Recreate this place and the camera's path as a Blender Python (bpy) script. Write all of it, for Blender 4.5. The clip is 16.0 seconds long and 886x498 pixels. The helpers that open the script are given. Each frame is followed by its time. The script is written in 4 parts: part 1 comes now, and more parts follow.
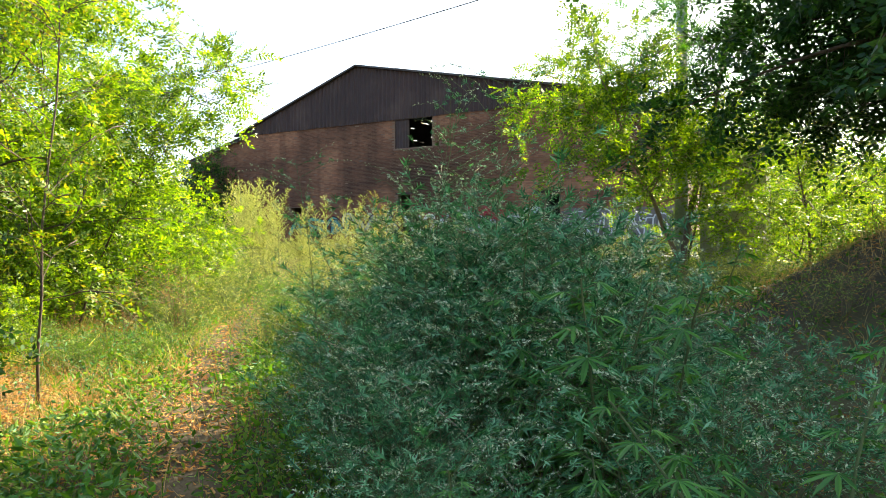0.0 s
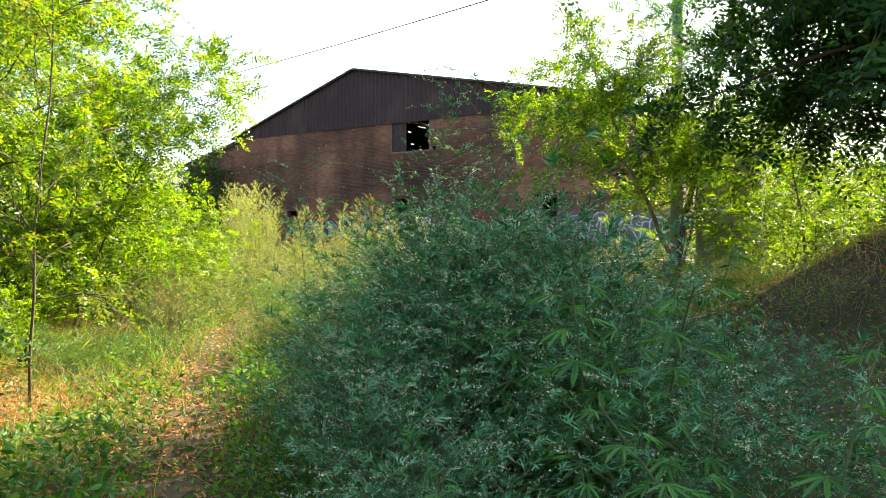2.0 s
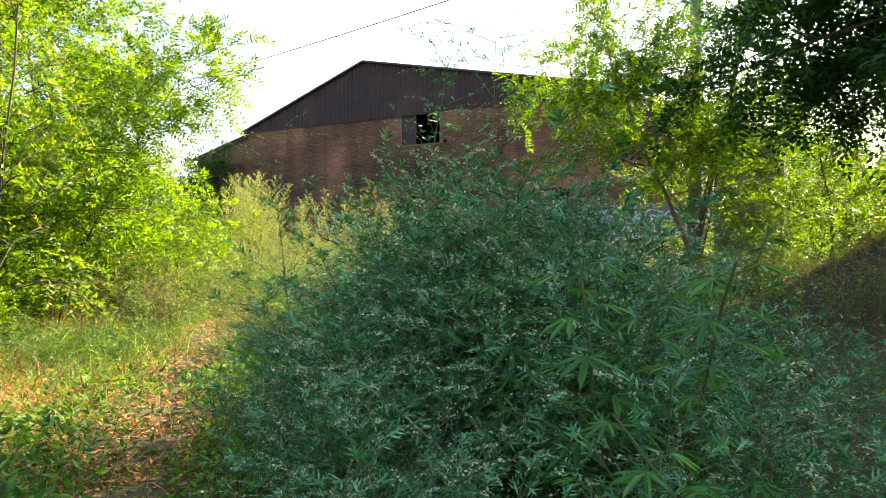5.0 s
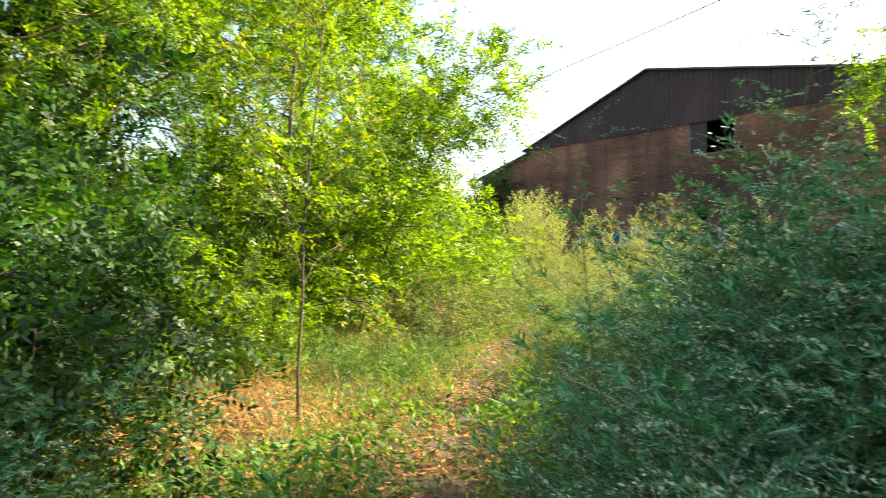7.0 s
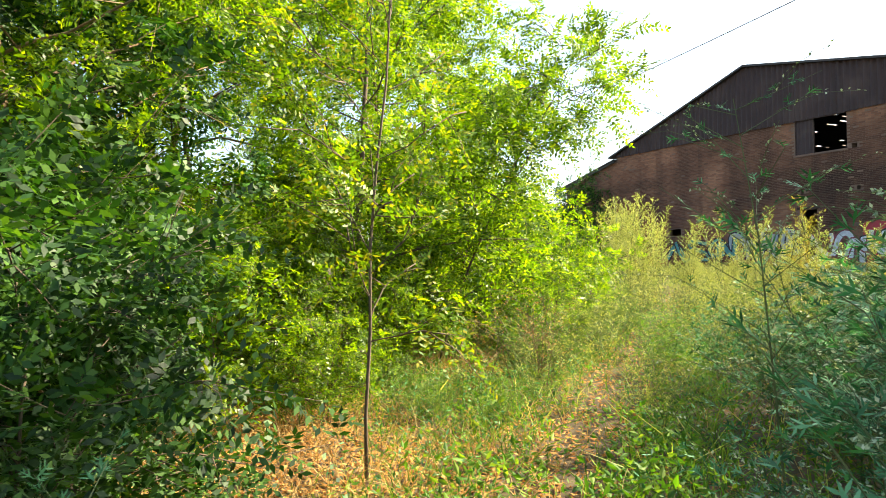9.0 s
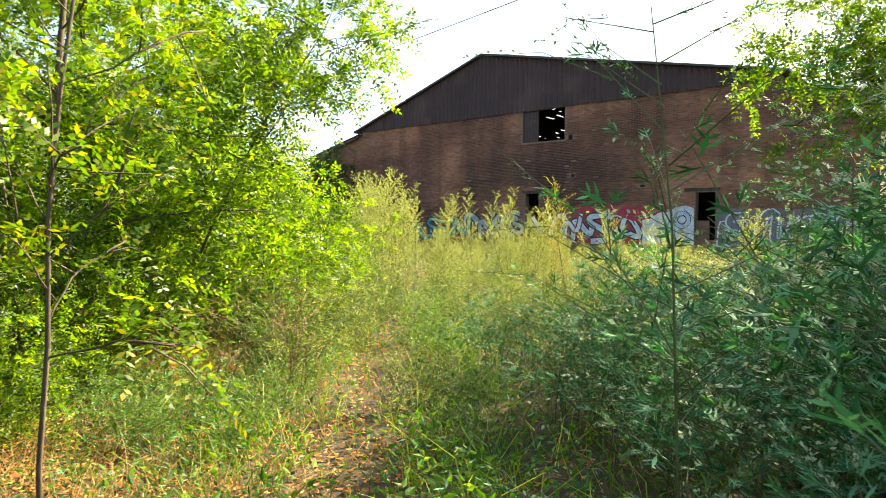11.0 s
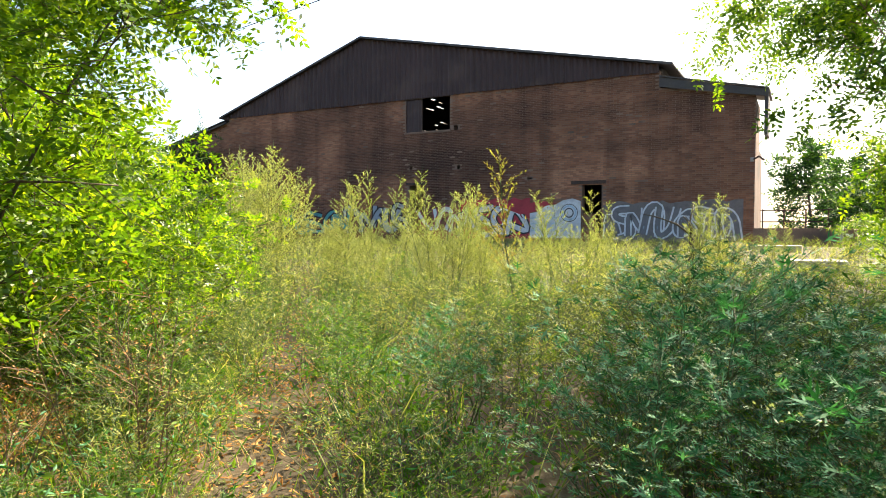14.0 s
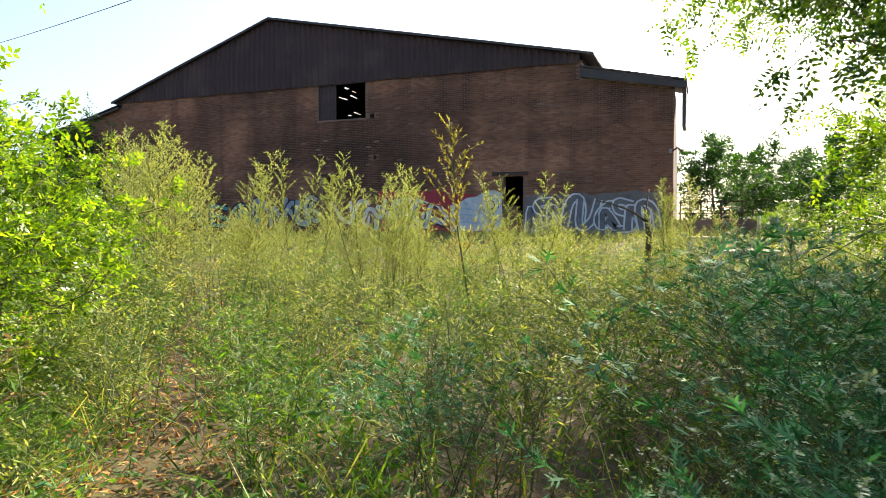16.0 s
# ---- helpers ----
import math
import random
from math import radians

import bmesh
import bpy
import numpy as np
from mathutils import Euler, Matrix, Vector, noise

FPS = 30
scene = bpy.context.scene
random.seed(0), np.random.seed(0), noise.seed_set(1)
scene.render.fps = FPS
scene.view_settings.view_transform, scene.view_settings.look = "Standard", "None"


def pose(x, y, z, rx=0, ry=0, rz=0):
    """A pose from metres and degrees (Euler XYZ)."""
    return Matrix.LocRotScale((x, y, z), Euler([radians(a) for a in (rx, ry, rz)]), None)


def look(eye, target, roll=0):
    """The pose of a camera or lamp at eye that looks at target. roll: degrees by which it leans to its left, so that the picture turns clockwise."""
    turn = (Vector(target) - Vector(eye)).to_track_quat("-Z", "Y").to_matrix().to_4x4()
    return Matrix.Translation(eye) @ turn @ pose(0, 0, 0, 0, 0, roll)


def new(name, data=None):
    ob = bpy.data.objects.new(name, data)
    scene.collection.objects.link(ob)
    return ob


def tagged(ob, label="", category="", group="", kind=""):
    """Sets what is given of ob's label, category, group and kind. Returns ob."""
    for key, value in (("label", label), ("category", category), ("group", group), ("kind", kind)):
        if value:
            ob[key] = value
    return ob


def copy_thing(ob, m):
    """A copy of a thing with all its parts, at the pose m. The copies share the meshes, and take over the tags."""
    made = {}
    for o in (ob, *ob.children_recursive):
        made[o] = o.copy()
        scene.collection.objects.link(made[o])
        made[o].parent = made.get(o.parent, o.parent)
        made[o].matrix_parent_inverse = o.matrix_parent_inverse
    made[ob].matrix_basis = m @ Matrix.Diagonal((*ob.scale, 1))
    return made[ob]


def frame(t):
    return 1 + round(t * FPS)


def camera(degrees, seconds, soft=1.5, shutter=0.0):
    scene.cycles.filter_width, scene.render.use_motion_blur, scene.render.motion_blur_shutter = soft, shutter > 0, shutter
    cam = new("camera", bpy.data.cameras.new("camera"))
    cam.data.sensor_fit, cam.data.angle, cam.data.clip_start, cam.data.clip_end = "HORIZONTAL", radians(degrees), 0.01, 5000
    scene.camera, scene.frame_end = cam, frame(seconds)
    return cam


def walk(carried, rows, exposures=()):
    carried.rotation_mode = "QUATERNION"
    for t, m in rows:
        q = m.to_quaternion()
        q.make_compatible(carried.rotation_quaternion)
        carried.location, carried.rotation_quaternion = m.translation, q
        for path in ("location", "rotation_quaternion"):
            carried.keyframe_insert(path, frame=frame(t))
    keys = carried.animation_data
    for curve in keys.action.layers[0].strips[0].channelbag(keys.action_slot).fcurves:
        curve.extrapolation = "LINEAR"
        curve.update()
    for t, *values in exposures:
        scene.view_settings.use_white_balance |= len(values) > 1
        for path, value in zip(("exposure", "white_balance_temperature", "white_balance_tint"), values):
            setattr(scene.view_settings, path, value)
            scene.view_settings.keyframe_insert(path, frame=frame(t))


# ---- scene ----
cam = camera(66.76, 16.0, soft=0.6, shutter=0.2)
# seconds, x, y, z, heading, pitch, roll
PATH = [
    (0, 23.933, -31.212, 1.503, 30.36, -1.08, 0.17),
    (1, 23.934, -31.181, 1.498, 29.99, -1.02, 0.15),
    (2, 23.952, -31.193, 1.498, 30.13, -0.77, 0.07),
    (3, 23.956, -31.189, 1.502, 30.06, -0.86, 0.12),
    (5.5, 23.666, -30.578, 1.401, 32.27, -1.38, -0.17),
    (6, 23.480, -30.457, 1.406, 38.11, -1.00, -0.72),
    (6.5, 23.354, -30.422, 1.434, 43.04, -0.63, -0.87),
    (7, 23.208, -30.308, 1.425, 54.45, 0.24, -0.11),
    (7.5, 23.030, -30.216, 1.432, 65.55, 1.57, -0.01),
    (8, 22.808, -30.146, 1.484, 67.30, 1.83, -0.03),
    (8.5, 22.620, -30.067, 1.522, 62.03, 1.46, 0.15),
    (9, 22.410, -29.845, 1.478, 61.45, 1.25, 0.60),
    (9.5, 22.293, -29.703, 1.500, 58.94, 0.73, 0.06),
    (10, 22.049, -29.600, 1.543, 52.64, 0.17, -0.15),
    (10.2, 21.978, -29.576, 1.517, 49.31, -0.13, -0.30),
    (12.5, 20.633, -28.735, 1.511, 34.21, -1.31, -0.42),
    (13, 20.464, -28.589, 1.475, 35.11, -1.30, -0.47),
    (13.5, 20.235, -28.375, 1.458, 31.52, -1.09, -0.50),
    (14, 20.029, -28.114, 1.456, 28.68, -1.27, -0.28),
    (14.5, 19.835, -27.861, 1.465, 28.40, -1.59, -0.30),
    (15, 19.651, -27.607, 1.438, 27.48, -1.21, -0.12),
    (15.5, 19.436, -27.368, 1.424, 21.81, -1.37, -0.04),
    (16, 19.252, -27.096, 1.389, 21.24, -1.69, 0.07),
]
walk(cam, [(t, pose(x, y, z, 90 + p, r, h)) for t, x, y, z, h, p, r in PATH],
     exposures=[(0.0, 2.1, 6850, 6), (10.0, 2.05, 7000, 5), (13.0, 1.96, 6800, 7), (16.0, 1.52, 6400, 10)])

# ---- light: low sun beyond the hall, ahead and to the right ----
SUN_AZ, SUN_EL = radians(17), radians(39)
SUN_DIR = Vector((math.sin(SUN_AZ) * math.cos(SUN_EL), math.cos(SUN_AZ) * math.cos(SUN_EL), math.sin(SUN_EL)))
world = bpy.data.worlds.new("sky")
scene.world = world
world.use_nodes = True
wn = world.node_tree.nodes
sky = wn.new("ShaderNodeTexSky")
sky.sky_type = "NISHITA"
sky.sun_disc = False
sky.sun_elevation, sky.sun_rotation = SUN_EL, SUN_AZ
sky.air_density, sky.dust_density, sky.ozone_density = 1.0, 3.0, 1.0
wn["Background"].inputs["Strength"].default_value = 0.11
world.node_tree.links.new(sky.outputs["Color"], wn["Background"].inputs["Color"])
sun_data = bpy.data.lights.new("sun", "SUN")
sun_data.energy, sun_data.angle, sun_data.color = 5.0, radians(0.6), (1.0, 0.86, 0.66)
sun = new("sun", sun_data)
sun.matrix_world = look(SUN_DIR * 100, (0, 0, 0))


# ---- materials ----
def nodes_of(name):
    m = bpy.data.materials.new(name)
    m.use_nodes = True
    return m, m.node_tree.nodes, m.node_tree.links, m.node_tree.nodes["Principled BSDF"]


def ramp(n, l, src, stops):
    r = n.new("ShaderNodeValToRGB")
    while len(r.color_ramp.elements) < len(stops):
        r.color_ramp.elements.new(0.5)
    for e, (p, c) in zip(r.color_ramp.elements, stops):
        e.position, e.color = p, (*c, 1)
    l.new(src, r.inputs["Fac"])
    return r.outputs["Color"]


def noise_tex(n, l, scale, detail=4, coords="Object", stretch=(1, 1, 1)):
    tc, mp, t = n.new("ShaderNodeTexCoord"), n.new("ShaderNodeMapping"), n.new("ShaderNodeTexNoise")
    mp.inputs["Scale"].default_value = stretch
    t.inputs["Scale"].default_value, t.inputs["Detail"].default_value = scale, detail
    l.new(tc.outputs[coords], mp.inputs["Vector"])
    l.new(mp.outputs["Vector"], t.inputs["Vector"])
    return t.outputs["Fac"]


def mixc(n, l, fac, a, b, mode="MIX"):
    m = n.new("ShaderNodeMix")
    m.data_type, m.blend_type = "RGBA", mode
    for key, v in ((0, fac), (6, a), (7, b)):
        if isinstance(v, (int, float)):
            m.inputs[key].default_value = v
        elif isinstance(v, tuple):
            m.inputs[key].default_value = (*v, 1)
        else:
            l.new(v, m.inputs[key])
    return m.outputs[2]


def bump(n, l, b, h, dist, strength=0.6):
    k = n.new("ShaderNodeBump")
    k.inputs["Distance"].default_value, k.inputs["Strength"].default_value = dist, strength
    l.new(h, k.inputs["Height"])
    l.new(k.outputs["Normal"], b.inputs["Normal"])


def surface(name, c1, c2, scale, rough=0.85, fine=40, relief=0.004, metal=0.0, stretch=(1, 1, 1), stain=None, stain_scale=0.6, coords="Object"):
    m, n, l, b = nodes_of(name)
    big = noise_tex(n, l, scale, 5, coords, stretch)
    small = noise_tex(n, l, fine, 6, coords, stretch)
    col = ramp(n, l, big, [(0.3, c1), (0.7, c2)])
    col = mixc(n, l, 0.35, col, ramp(n, l, small, [(0.3, (0.25, 0.25, 0.25)), (0.7, (1, 1, 1))]), "MULTIPLY")
    if stain:
        s = noise_tex(n, l, stain_scale, 6, coords)
        col = mixc(n, l, ramp(n, l, s, [(0.5, (0, 0, 0)), (0.68, (1, 1, 1))]), col, stain)
    l.new(col, b.inputs["Base Color"])
    b.inputs["Roughness"].default_value, b.inputs["Metallic"].default_value = rough, metal
    bump(n, l, b, small, relief)
    return m


def leaf_material(name, c1, c2, c3, through_light=0.5, gloss=0.5, tint=(1.25, 1.2, 0.35)):
    """Leaves differ one by one; light shines through the thin blade."""
    m, n, l, b = nodes_of(name)
    geo, info = n.new("ShaderNodeNewGeometry"), n.new("ShaderNodeObjectInfo")
    col = ramp(n, l, geo.outputs["Random Per Island"], [(0.0, c1), (0.55, c2), (1.0, c3)])
    blotch = noise_tex(n, l, 1.1, 2)
    col = mixc(n, l, 0.5, col, ramp(n, l, blotch, [(0.35, (0.55, 0.6, 0.6)), (0.65, (1.2, 1.15, 1.0))]), "MULTIPLY")
    col = mixc(n, l, 0.3, col, ramp(n, l, info.outputs["Random"], [(0.0, (0.7, 0.75, 0.7)), (1.0, (1.2, 1.15, 1.0))]), "MULTIPLY")
    l.new(col, b.inputs["Base Color"])
    b.inputs["Roughness"].default_value = gloss
    tr = n.new("ShaderNodeBsdfTranslucent")
    l.new(mixc(n, l, 1.0, col, tint, "MULTIPLY"), tr.inputs["Color"])
    mix = n.new("ShaderNodeMixShader")
    mix.inputs["Fac"].default_value = through_light
    l.new(b.outputs["BSDF"], mix.inputs[1])
    l.new(tr.outputs["BSDF"], mix.inputs[2])
    l.new(mix.outputs["Shader"], n["Material Output"].inputs["Surface"])
    return m


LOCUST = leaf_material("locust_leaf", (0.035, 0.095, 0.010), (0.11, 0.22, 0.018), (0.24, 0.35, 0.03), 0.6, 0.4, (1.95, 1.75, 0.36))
# same leaf, with half light mixed into the colours for the leaning tree
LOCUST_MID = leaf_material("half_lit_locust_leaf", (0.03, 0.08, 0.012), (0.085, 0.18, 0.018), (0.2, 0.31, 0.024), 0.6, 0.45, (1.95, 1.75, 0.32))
SAPLING_LEAF = leaf_material("sapling_leaf", (0.06, 0.14, 0.012), (0.11, 0.22, 0.016), (0.28, 0.27, 0.025), 0.5, 0.45, (1.6, 1.5, 0.35))
# darker copy of the locust leaf: the trees' shade is put into its colour
LOCUST_SHADED = leaf_material("deep_locust_leaf", (0.010, 0.05, 0.010), (0.022, 0.09, 0.014), (0.06, 0.17, 0.02), 0.38)
AIRY = leaf_material("airy_locust_leaf", (0.02, 0.075, 0.02), (0.05, 0.15, 0.03), (0.12, 0.26, 0.05), 0.5, 0.5, (1.3, 1.4, 0.4))
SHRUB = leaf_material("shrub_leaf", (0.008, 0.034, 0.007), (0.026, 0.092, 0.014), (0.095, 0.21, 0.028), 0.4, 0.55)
MUGWORT = leaf_material("mugwort_leaf", (0.016, 0.085, 0.03), (0.075, 0.25, 0.10), (0.25, 0.50, 0.29), 0.28, 0.75, (0.9, 1.3, 0.5))
MUGWORT_SEED = leaf_material("mugwort_seed", (0.16, 0.24, 0.14), (0.40, 0.49, 0.34), (0.62, 0.68, 0.52), 0.25, 0.7)
HEMP = leaf_material("hemp_leaf", (0.03, 0.12, 0.025), (0.08, 0.26, 0.055), (0.16, 0.38, 0.09), 0.4, 0.45)
FIELD = leaf_material("field_weed_leaf", (0.075, 0.125, 0.025), (0.23, 0.32, 0.075), (0.54, 0.57, 0.23), 0.5, 0.65, (1.4, 1.25, 0.45))
PLUME = leaf_material("plume_seed", (0.26, 0.34, 0.10), (0.40, 0.47, 0.17), (0.56, 0.57, 0.27), 0.45, 0.7, (1.2, 1.1, 0.5))
RUSSET = leaf_material("russet_plume", (0.24, 0.20, 0.08), (0.34, 0.29, 0.12), (0.42, 0.38, 0.15), 0.5, 0.7)
GRASS = leaf_material("grass_blade", (0.035, 0.11, 0.012), (0.10, 0.25, 0.026), (0.24, 0.37, 0.055), 0.5, 0.6)
STRAW = leaf_material("straw_blade", (0.30, 0.20, 0.08), (0.46, 0.33, 0.14), (0.60, 0.45, 0.22), 0.4, 0.7, (1.1, 0.95, 0.6))
LITTER = leaf_material("dry_leaf", (0.32, 0.14, 0.035), (0.54, 0.27, 0.075), (0.70, 0.43, 0.15), 0.3, 0.8, (1.15, 0.9, 0.5))
BARK = surface("bark", (0.07, 0.05, 0.035), (0.16, 0.12, 0.085), 6, 0.9, 50, 0.01, stretch=(1, 1, 0.25))
BARK_WARM = surface("warm_bark", (0.16, 0.10, 0.06), (0.30, 0.20, 0.12), 6, 0.9, 50, 0.01, stretch=(1, 1, 0.25))
STEM = surface("green_stem", (0.07, 0.10, 0.03), (0.14, 0.17, 0.055), 5, 0.7, 60, 0.002)
DRY_STEM = surface("dry_stem", (0.30, 0.24, 0.15), (0.48, 0.40, 0.27), 5, 0.8, 60, 0.002)
SOIL = surface("soil", (0.05, 0.037, 0.02), (0.12, 0.085, 0.042), 0.9, 0.95, 14, 0.03, stain=(0.10, 0.085, 0.03), stain_scale=0.35)
CONCRETE = surface("concrete", (0.30, 0.29, 0.27), (0.45, 0.43, 0.40), 1.2, 0.9, 25, 0.004, stain=(0.16, 0.16, 0.14))
POLE = surface("pole_concrete", (0.22, 0.27, 0.24), (0.34, 0.39, 0.35), 2.0, 0.85, 40, 0.003)
SHEET = surface("brown_sheet_metal", (0.036, 0.017, 0.016), (0.060, 0.029, 0.027), 0.5, 0.65, 9, 0.002, 0.0, (1, 1, 0.3), stain=(0.07, 0.04, 0.034))
FASCIA = surface("dark_fascia", (0.03, 0.026, 0.026), (0.07, 0.055, 0.05), 1.0, 0.6, 12, 0.002)
# rear wall tone kept dark: the gloom inside the hall is in the colour
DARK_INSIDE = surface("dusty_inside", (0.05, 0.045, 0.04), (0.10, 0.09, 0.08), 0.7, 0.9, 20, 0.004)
IRON = surface("rusty_iron", (0.05, 0.035, 0.03), (0.12, 0.07, 0.05), 3, 0.7, 30, 0.002, 0.4)
CABLE = surface("black_cable", (0.02, 0.02, 0.02), (0.04, 0.04, 0.04), 3, 0.6, 30, 0.001)


# ---- mesh helpers ----
class Geo:
    """Vertices and faces of one mesh, gathered in bulk."""

    def __init__(self):
        self.v, self.f, self.n = [], [], 0

    def add(self, verts, faces):
        verts = np.asarray(verts, float).reshape(-1, 3)
        self.v.append(verts)
        self.f.append([tuple(i + self.n for i in f) for f in faces])
        self.n += len(verts)

    def quads(self, q):
        """q: (n, 4, 3)"""
        q = np.asarray(q, float)
        k = len(q)
        idx = (np.arange(k * 4) + self.n).reshape(k, 4)
        self.v.append(q.reshape(-1, 3))
        self.f.append([tuple(r) for r in idx.tolist()])
        self.n += k * 4

    def box(self, x0, x1, y0, y1, z0, z1):
        self.add([(x, y, z) for z in (z0, z1) for y in (y0, y1) for x in (x0, x1)],
                 [(0, 2, 3, 1), (4, 5, 7, 6), (0, 1, 5, 4), (2, 6, 7, 3), (0, 4, 6, 2), (1, 3, 7, 5)])

    def prism(self, outline, y0, y1):
        """An outline in x and z, thick from y0 to y1."""
        k = len(outline)
        self.add([(x, y0, z) for x, z in outline] + [(x, y1, z) for x, z in outline],
                 [tuple(range(k)), tuple(range(2 * k - 1, k - 1, -1))] + [(i, i + k, (i + 1) % k + k, (i + 1) % k) for i in range(k)])

    def tube(self, pts, r0, r1, sides=6):
        pts = np.asarray(pts, float)
        m = len(pts)
        t = np.gradient(pts, axis=0)
        t /= np.linalg.norm(t, axis=1, keepdims=True) + 1e-9
        a = np.cross(t, np.where(np.abs(t[:, 2:3]) > 0.9, [[1.0, 0, 0]], [[0, 0, 1.0]]))
        a /= np.linalg.norm(a, axis=1, keepdims=True) + 1e-9
        b = np.cross(t, a)
        r = np.linspace(r0, r1, m)[:, None, None]
        an = np.linspace(0, 2 * np.pi, sides, endpoint=False)
        ring = pts[:, None] + r * (a[:, None] * np.cos(an)[None, :, None] + b[:, None] * np.sin(an)[None, :, None])
        f = [(i * sides + j, i * sides + (j + 1) % sides, (i + 1) * sides + (j + 1) % sides, (i + 1) * sides + j) for i in range(m - 1) for j in range(sides)]
        f += [tuple(range(sides))[::-1], tuple((m - 1) * sides + j for j in range(sides))]
        self.add(ring.reshape(-1, 3), f)

    def mesh(self, name, material, smooth=False):
        me = bpy.data.meshes.new(name)
        me.from_pydata(np.concatenate(self.v).tolist(), [], [f for g in self.f for f in g])
        me.materials.append(material)
        if smooth:
            me.polygons.foreach_set("use_smooth", [True] * len(me.polygons))
        me.update()
        return me


def part(name, geo, material, parent, label="", smooth=False):
    ob = new(name, geo.mesh(name, material, smooth))
    ob.parent = parent
    return tagged(ob, label)


def thing(name, label, category, group="", at=(0, 0, 0)):
    ob = new(name)
    ob.empty_display_size = 0.2
    ob.location = at
    return tagged(ob, label, category, group)


def structure(name, geo, material, label="", smooth=False):
    return tagged(new(name, geo.mesh(name, material, smooth)), label, name.split("_")[0], kind="structure")


def unit(v):
    return v / (np.linalg.norm(v, axis=-1, keepdims=True) + 1e-9)


def blades(p, d, s, length, width, lift=0.0):
    """Leaf blades as lozenges from base p along d, s to the side: (n, 4, 3)."""
    length, width = np.reshape(length, (-1, 1)), np.reshape(width, (-1, 1))
    nrm = np.cross(d, s)
    mid = p + d * length * 0.45
    return np.stack([p, mid + s * width / 2 + nrm * width * lift, p + d * length, mid - s * width / 2 + nrm * width * lift], 1)


def folded(p, d, s, length, width):
    """Long leaflets folded along the midrib, drooping at the tip: two quads each."""
    length, width = np.reshape(length, (-1, 1)), np.reshape(width, (-1, 1))
    nrm = np.cross(d, s)
    nrm = np.where(nrm[:, 2:3] < 0, -nrm, nrm)
    tip = p + d * length - nrm * length * 0.12
    a, b = p + d * length * 0.3 + nrm * width * 0.15, p + d * length * 0.7 - nrm * length * 0.03
    left = np.stack([p, a + s * width * 0.4, b + s * width * 0.42, tip], 1)
    right = np.stack([p, tip, b - s * width * 0.42, a - s * width * 0.4], 1)
    return np.concatenate([left, right])


def curve_points(start, d, length, n, rng, wander=0.15, drop=0.0):
    pts, p, d = [np.array(start, float)], np.array(start, float), unit(np.array(d, float))
    for i in range(n):
        d = unit(d + rng.normal(0, wander, 3) + np.array([0, 0, -drop]))
        p = p + d * length / n
        pts.append(p)
    return np.array(pts)


def side_vectors(d, rng, flat=0.6):
    return unit(np.cross(d, np.array([0, 0, 1.0]) + rng.normal(0, flat, d.shape)))


def pinnate(geo, p, d, length, rng, pairs=7, leaflet=0.042, width=0.42):
    """Feather leaves: pairs of leaflets along a drooping stalk."""
    n = len(p)
    s = side_vectors(d, rng, 0.5)
    nrm = np.cross(s, d)
    nrm = np.where(nrm[:, 2:3] < 0, -nrm, nrm)
    for k in range(pairs):
        u = (k + 0.8) / pairs
        base = p + d * (length * u)[:, None] - np.array([0, 0, 1.0]) * (length * 0.35 * u * u)[:, None]
        for sgn in (-1, 1):
            dd = unit(s * sgn + d * 0.35 - nrm * rng.uniform(0.0, 0.5, (n, 1)) + rng.normal(0, 0.12, (n, 3)))
            geo.quads(blades(base, dd, unit(np.cross(nrm, dd)), leaflet * (1.1 - 0.35 * u) * rng.uniform(0.8, 1.2, n), np.full(n, leaflet * width)))
    end = p + d * length[:, None] - np.array([0, 0, 1.0]) * (length * 0.35)[:, None]
    geo.quads(blades(end, d, s, np.full(n, leaflet), np.full(n, leaflet * width)))


# ---- ground: one sheet that rises gently to the hall, with a bank on one side ----
TRAIL = np.array([(26.0, -33.2), (24.0, -31.2), (21.0, -28.9), (20.0, -28.0), (18.2, -26.2), (16.2, -23.8), (13.5, -20.5), (8.0, -14.0)])


def trail_distance(x, y):
    """Distance from the trodden path; above zero on its right as one walks towards the hall."""
    x, y = np.asarray(x, float), np.asarray(y, float)
    best = np.full(np.broadcast(x, y).shape, 1e9)
    out = best.copy()
    for (ax, ay), (bx, by) in zip(TRAIL[:-1], TRAIL[1:]):
        dx, dy = bx - ax, by - ay
        u = np.clip(((x - ax) * dx + (y - ay) * dy) / (dx * dx + dy * dy), 0, 1)
        qx, qy = x - ax - u * dx, y - ay - u * dy
        dist = np.hypot(qx, qy)
        sgn = np.sign(dx * qy - dy * qx)
        out = np.where(dist < best, -dist * np.where(sgn == 0, 1, sgn), out)
        best = np.minimum(best, dist)
    return out


def height(x, y):
    x, y = np.asarray(x, float), np.asarray(y, float)
    z = 0.08 + np.clip((y + 31) / 31, 0, 1.05) * 1.1
    z = z + 1.5 * np.exp(-(((x - 26.2) / 2.9) ** 2 + ((y + 22.6) / 3.0) ** 2) ** 1.5)
    z = z + 0.05 * np.sin(x * 1.3 + 0.4) * np.sin(y * 1.1) + 0.03 * np.sin(x * 3.1 + y * 2.3)
    z = z - 0.05 * np.exp(-(trail_distance(x, y) / 0.35) ** 2)
    return z


def graded(lo, hi, step, far):
    a = np.arange(lo, hi + step / 2, step)
    g = np.cumsum(np.geomspace(step, far / 3, 16))
    return np.concatenate([lo - g[::-1], a, hi + g])


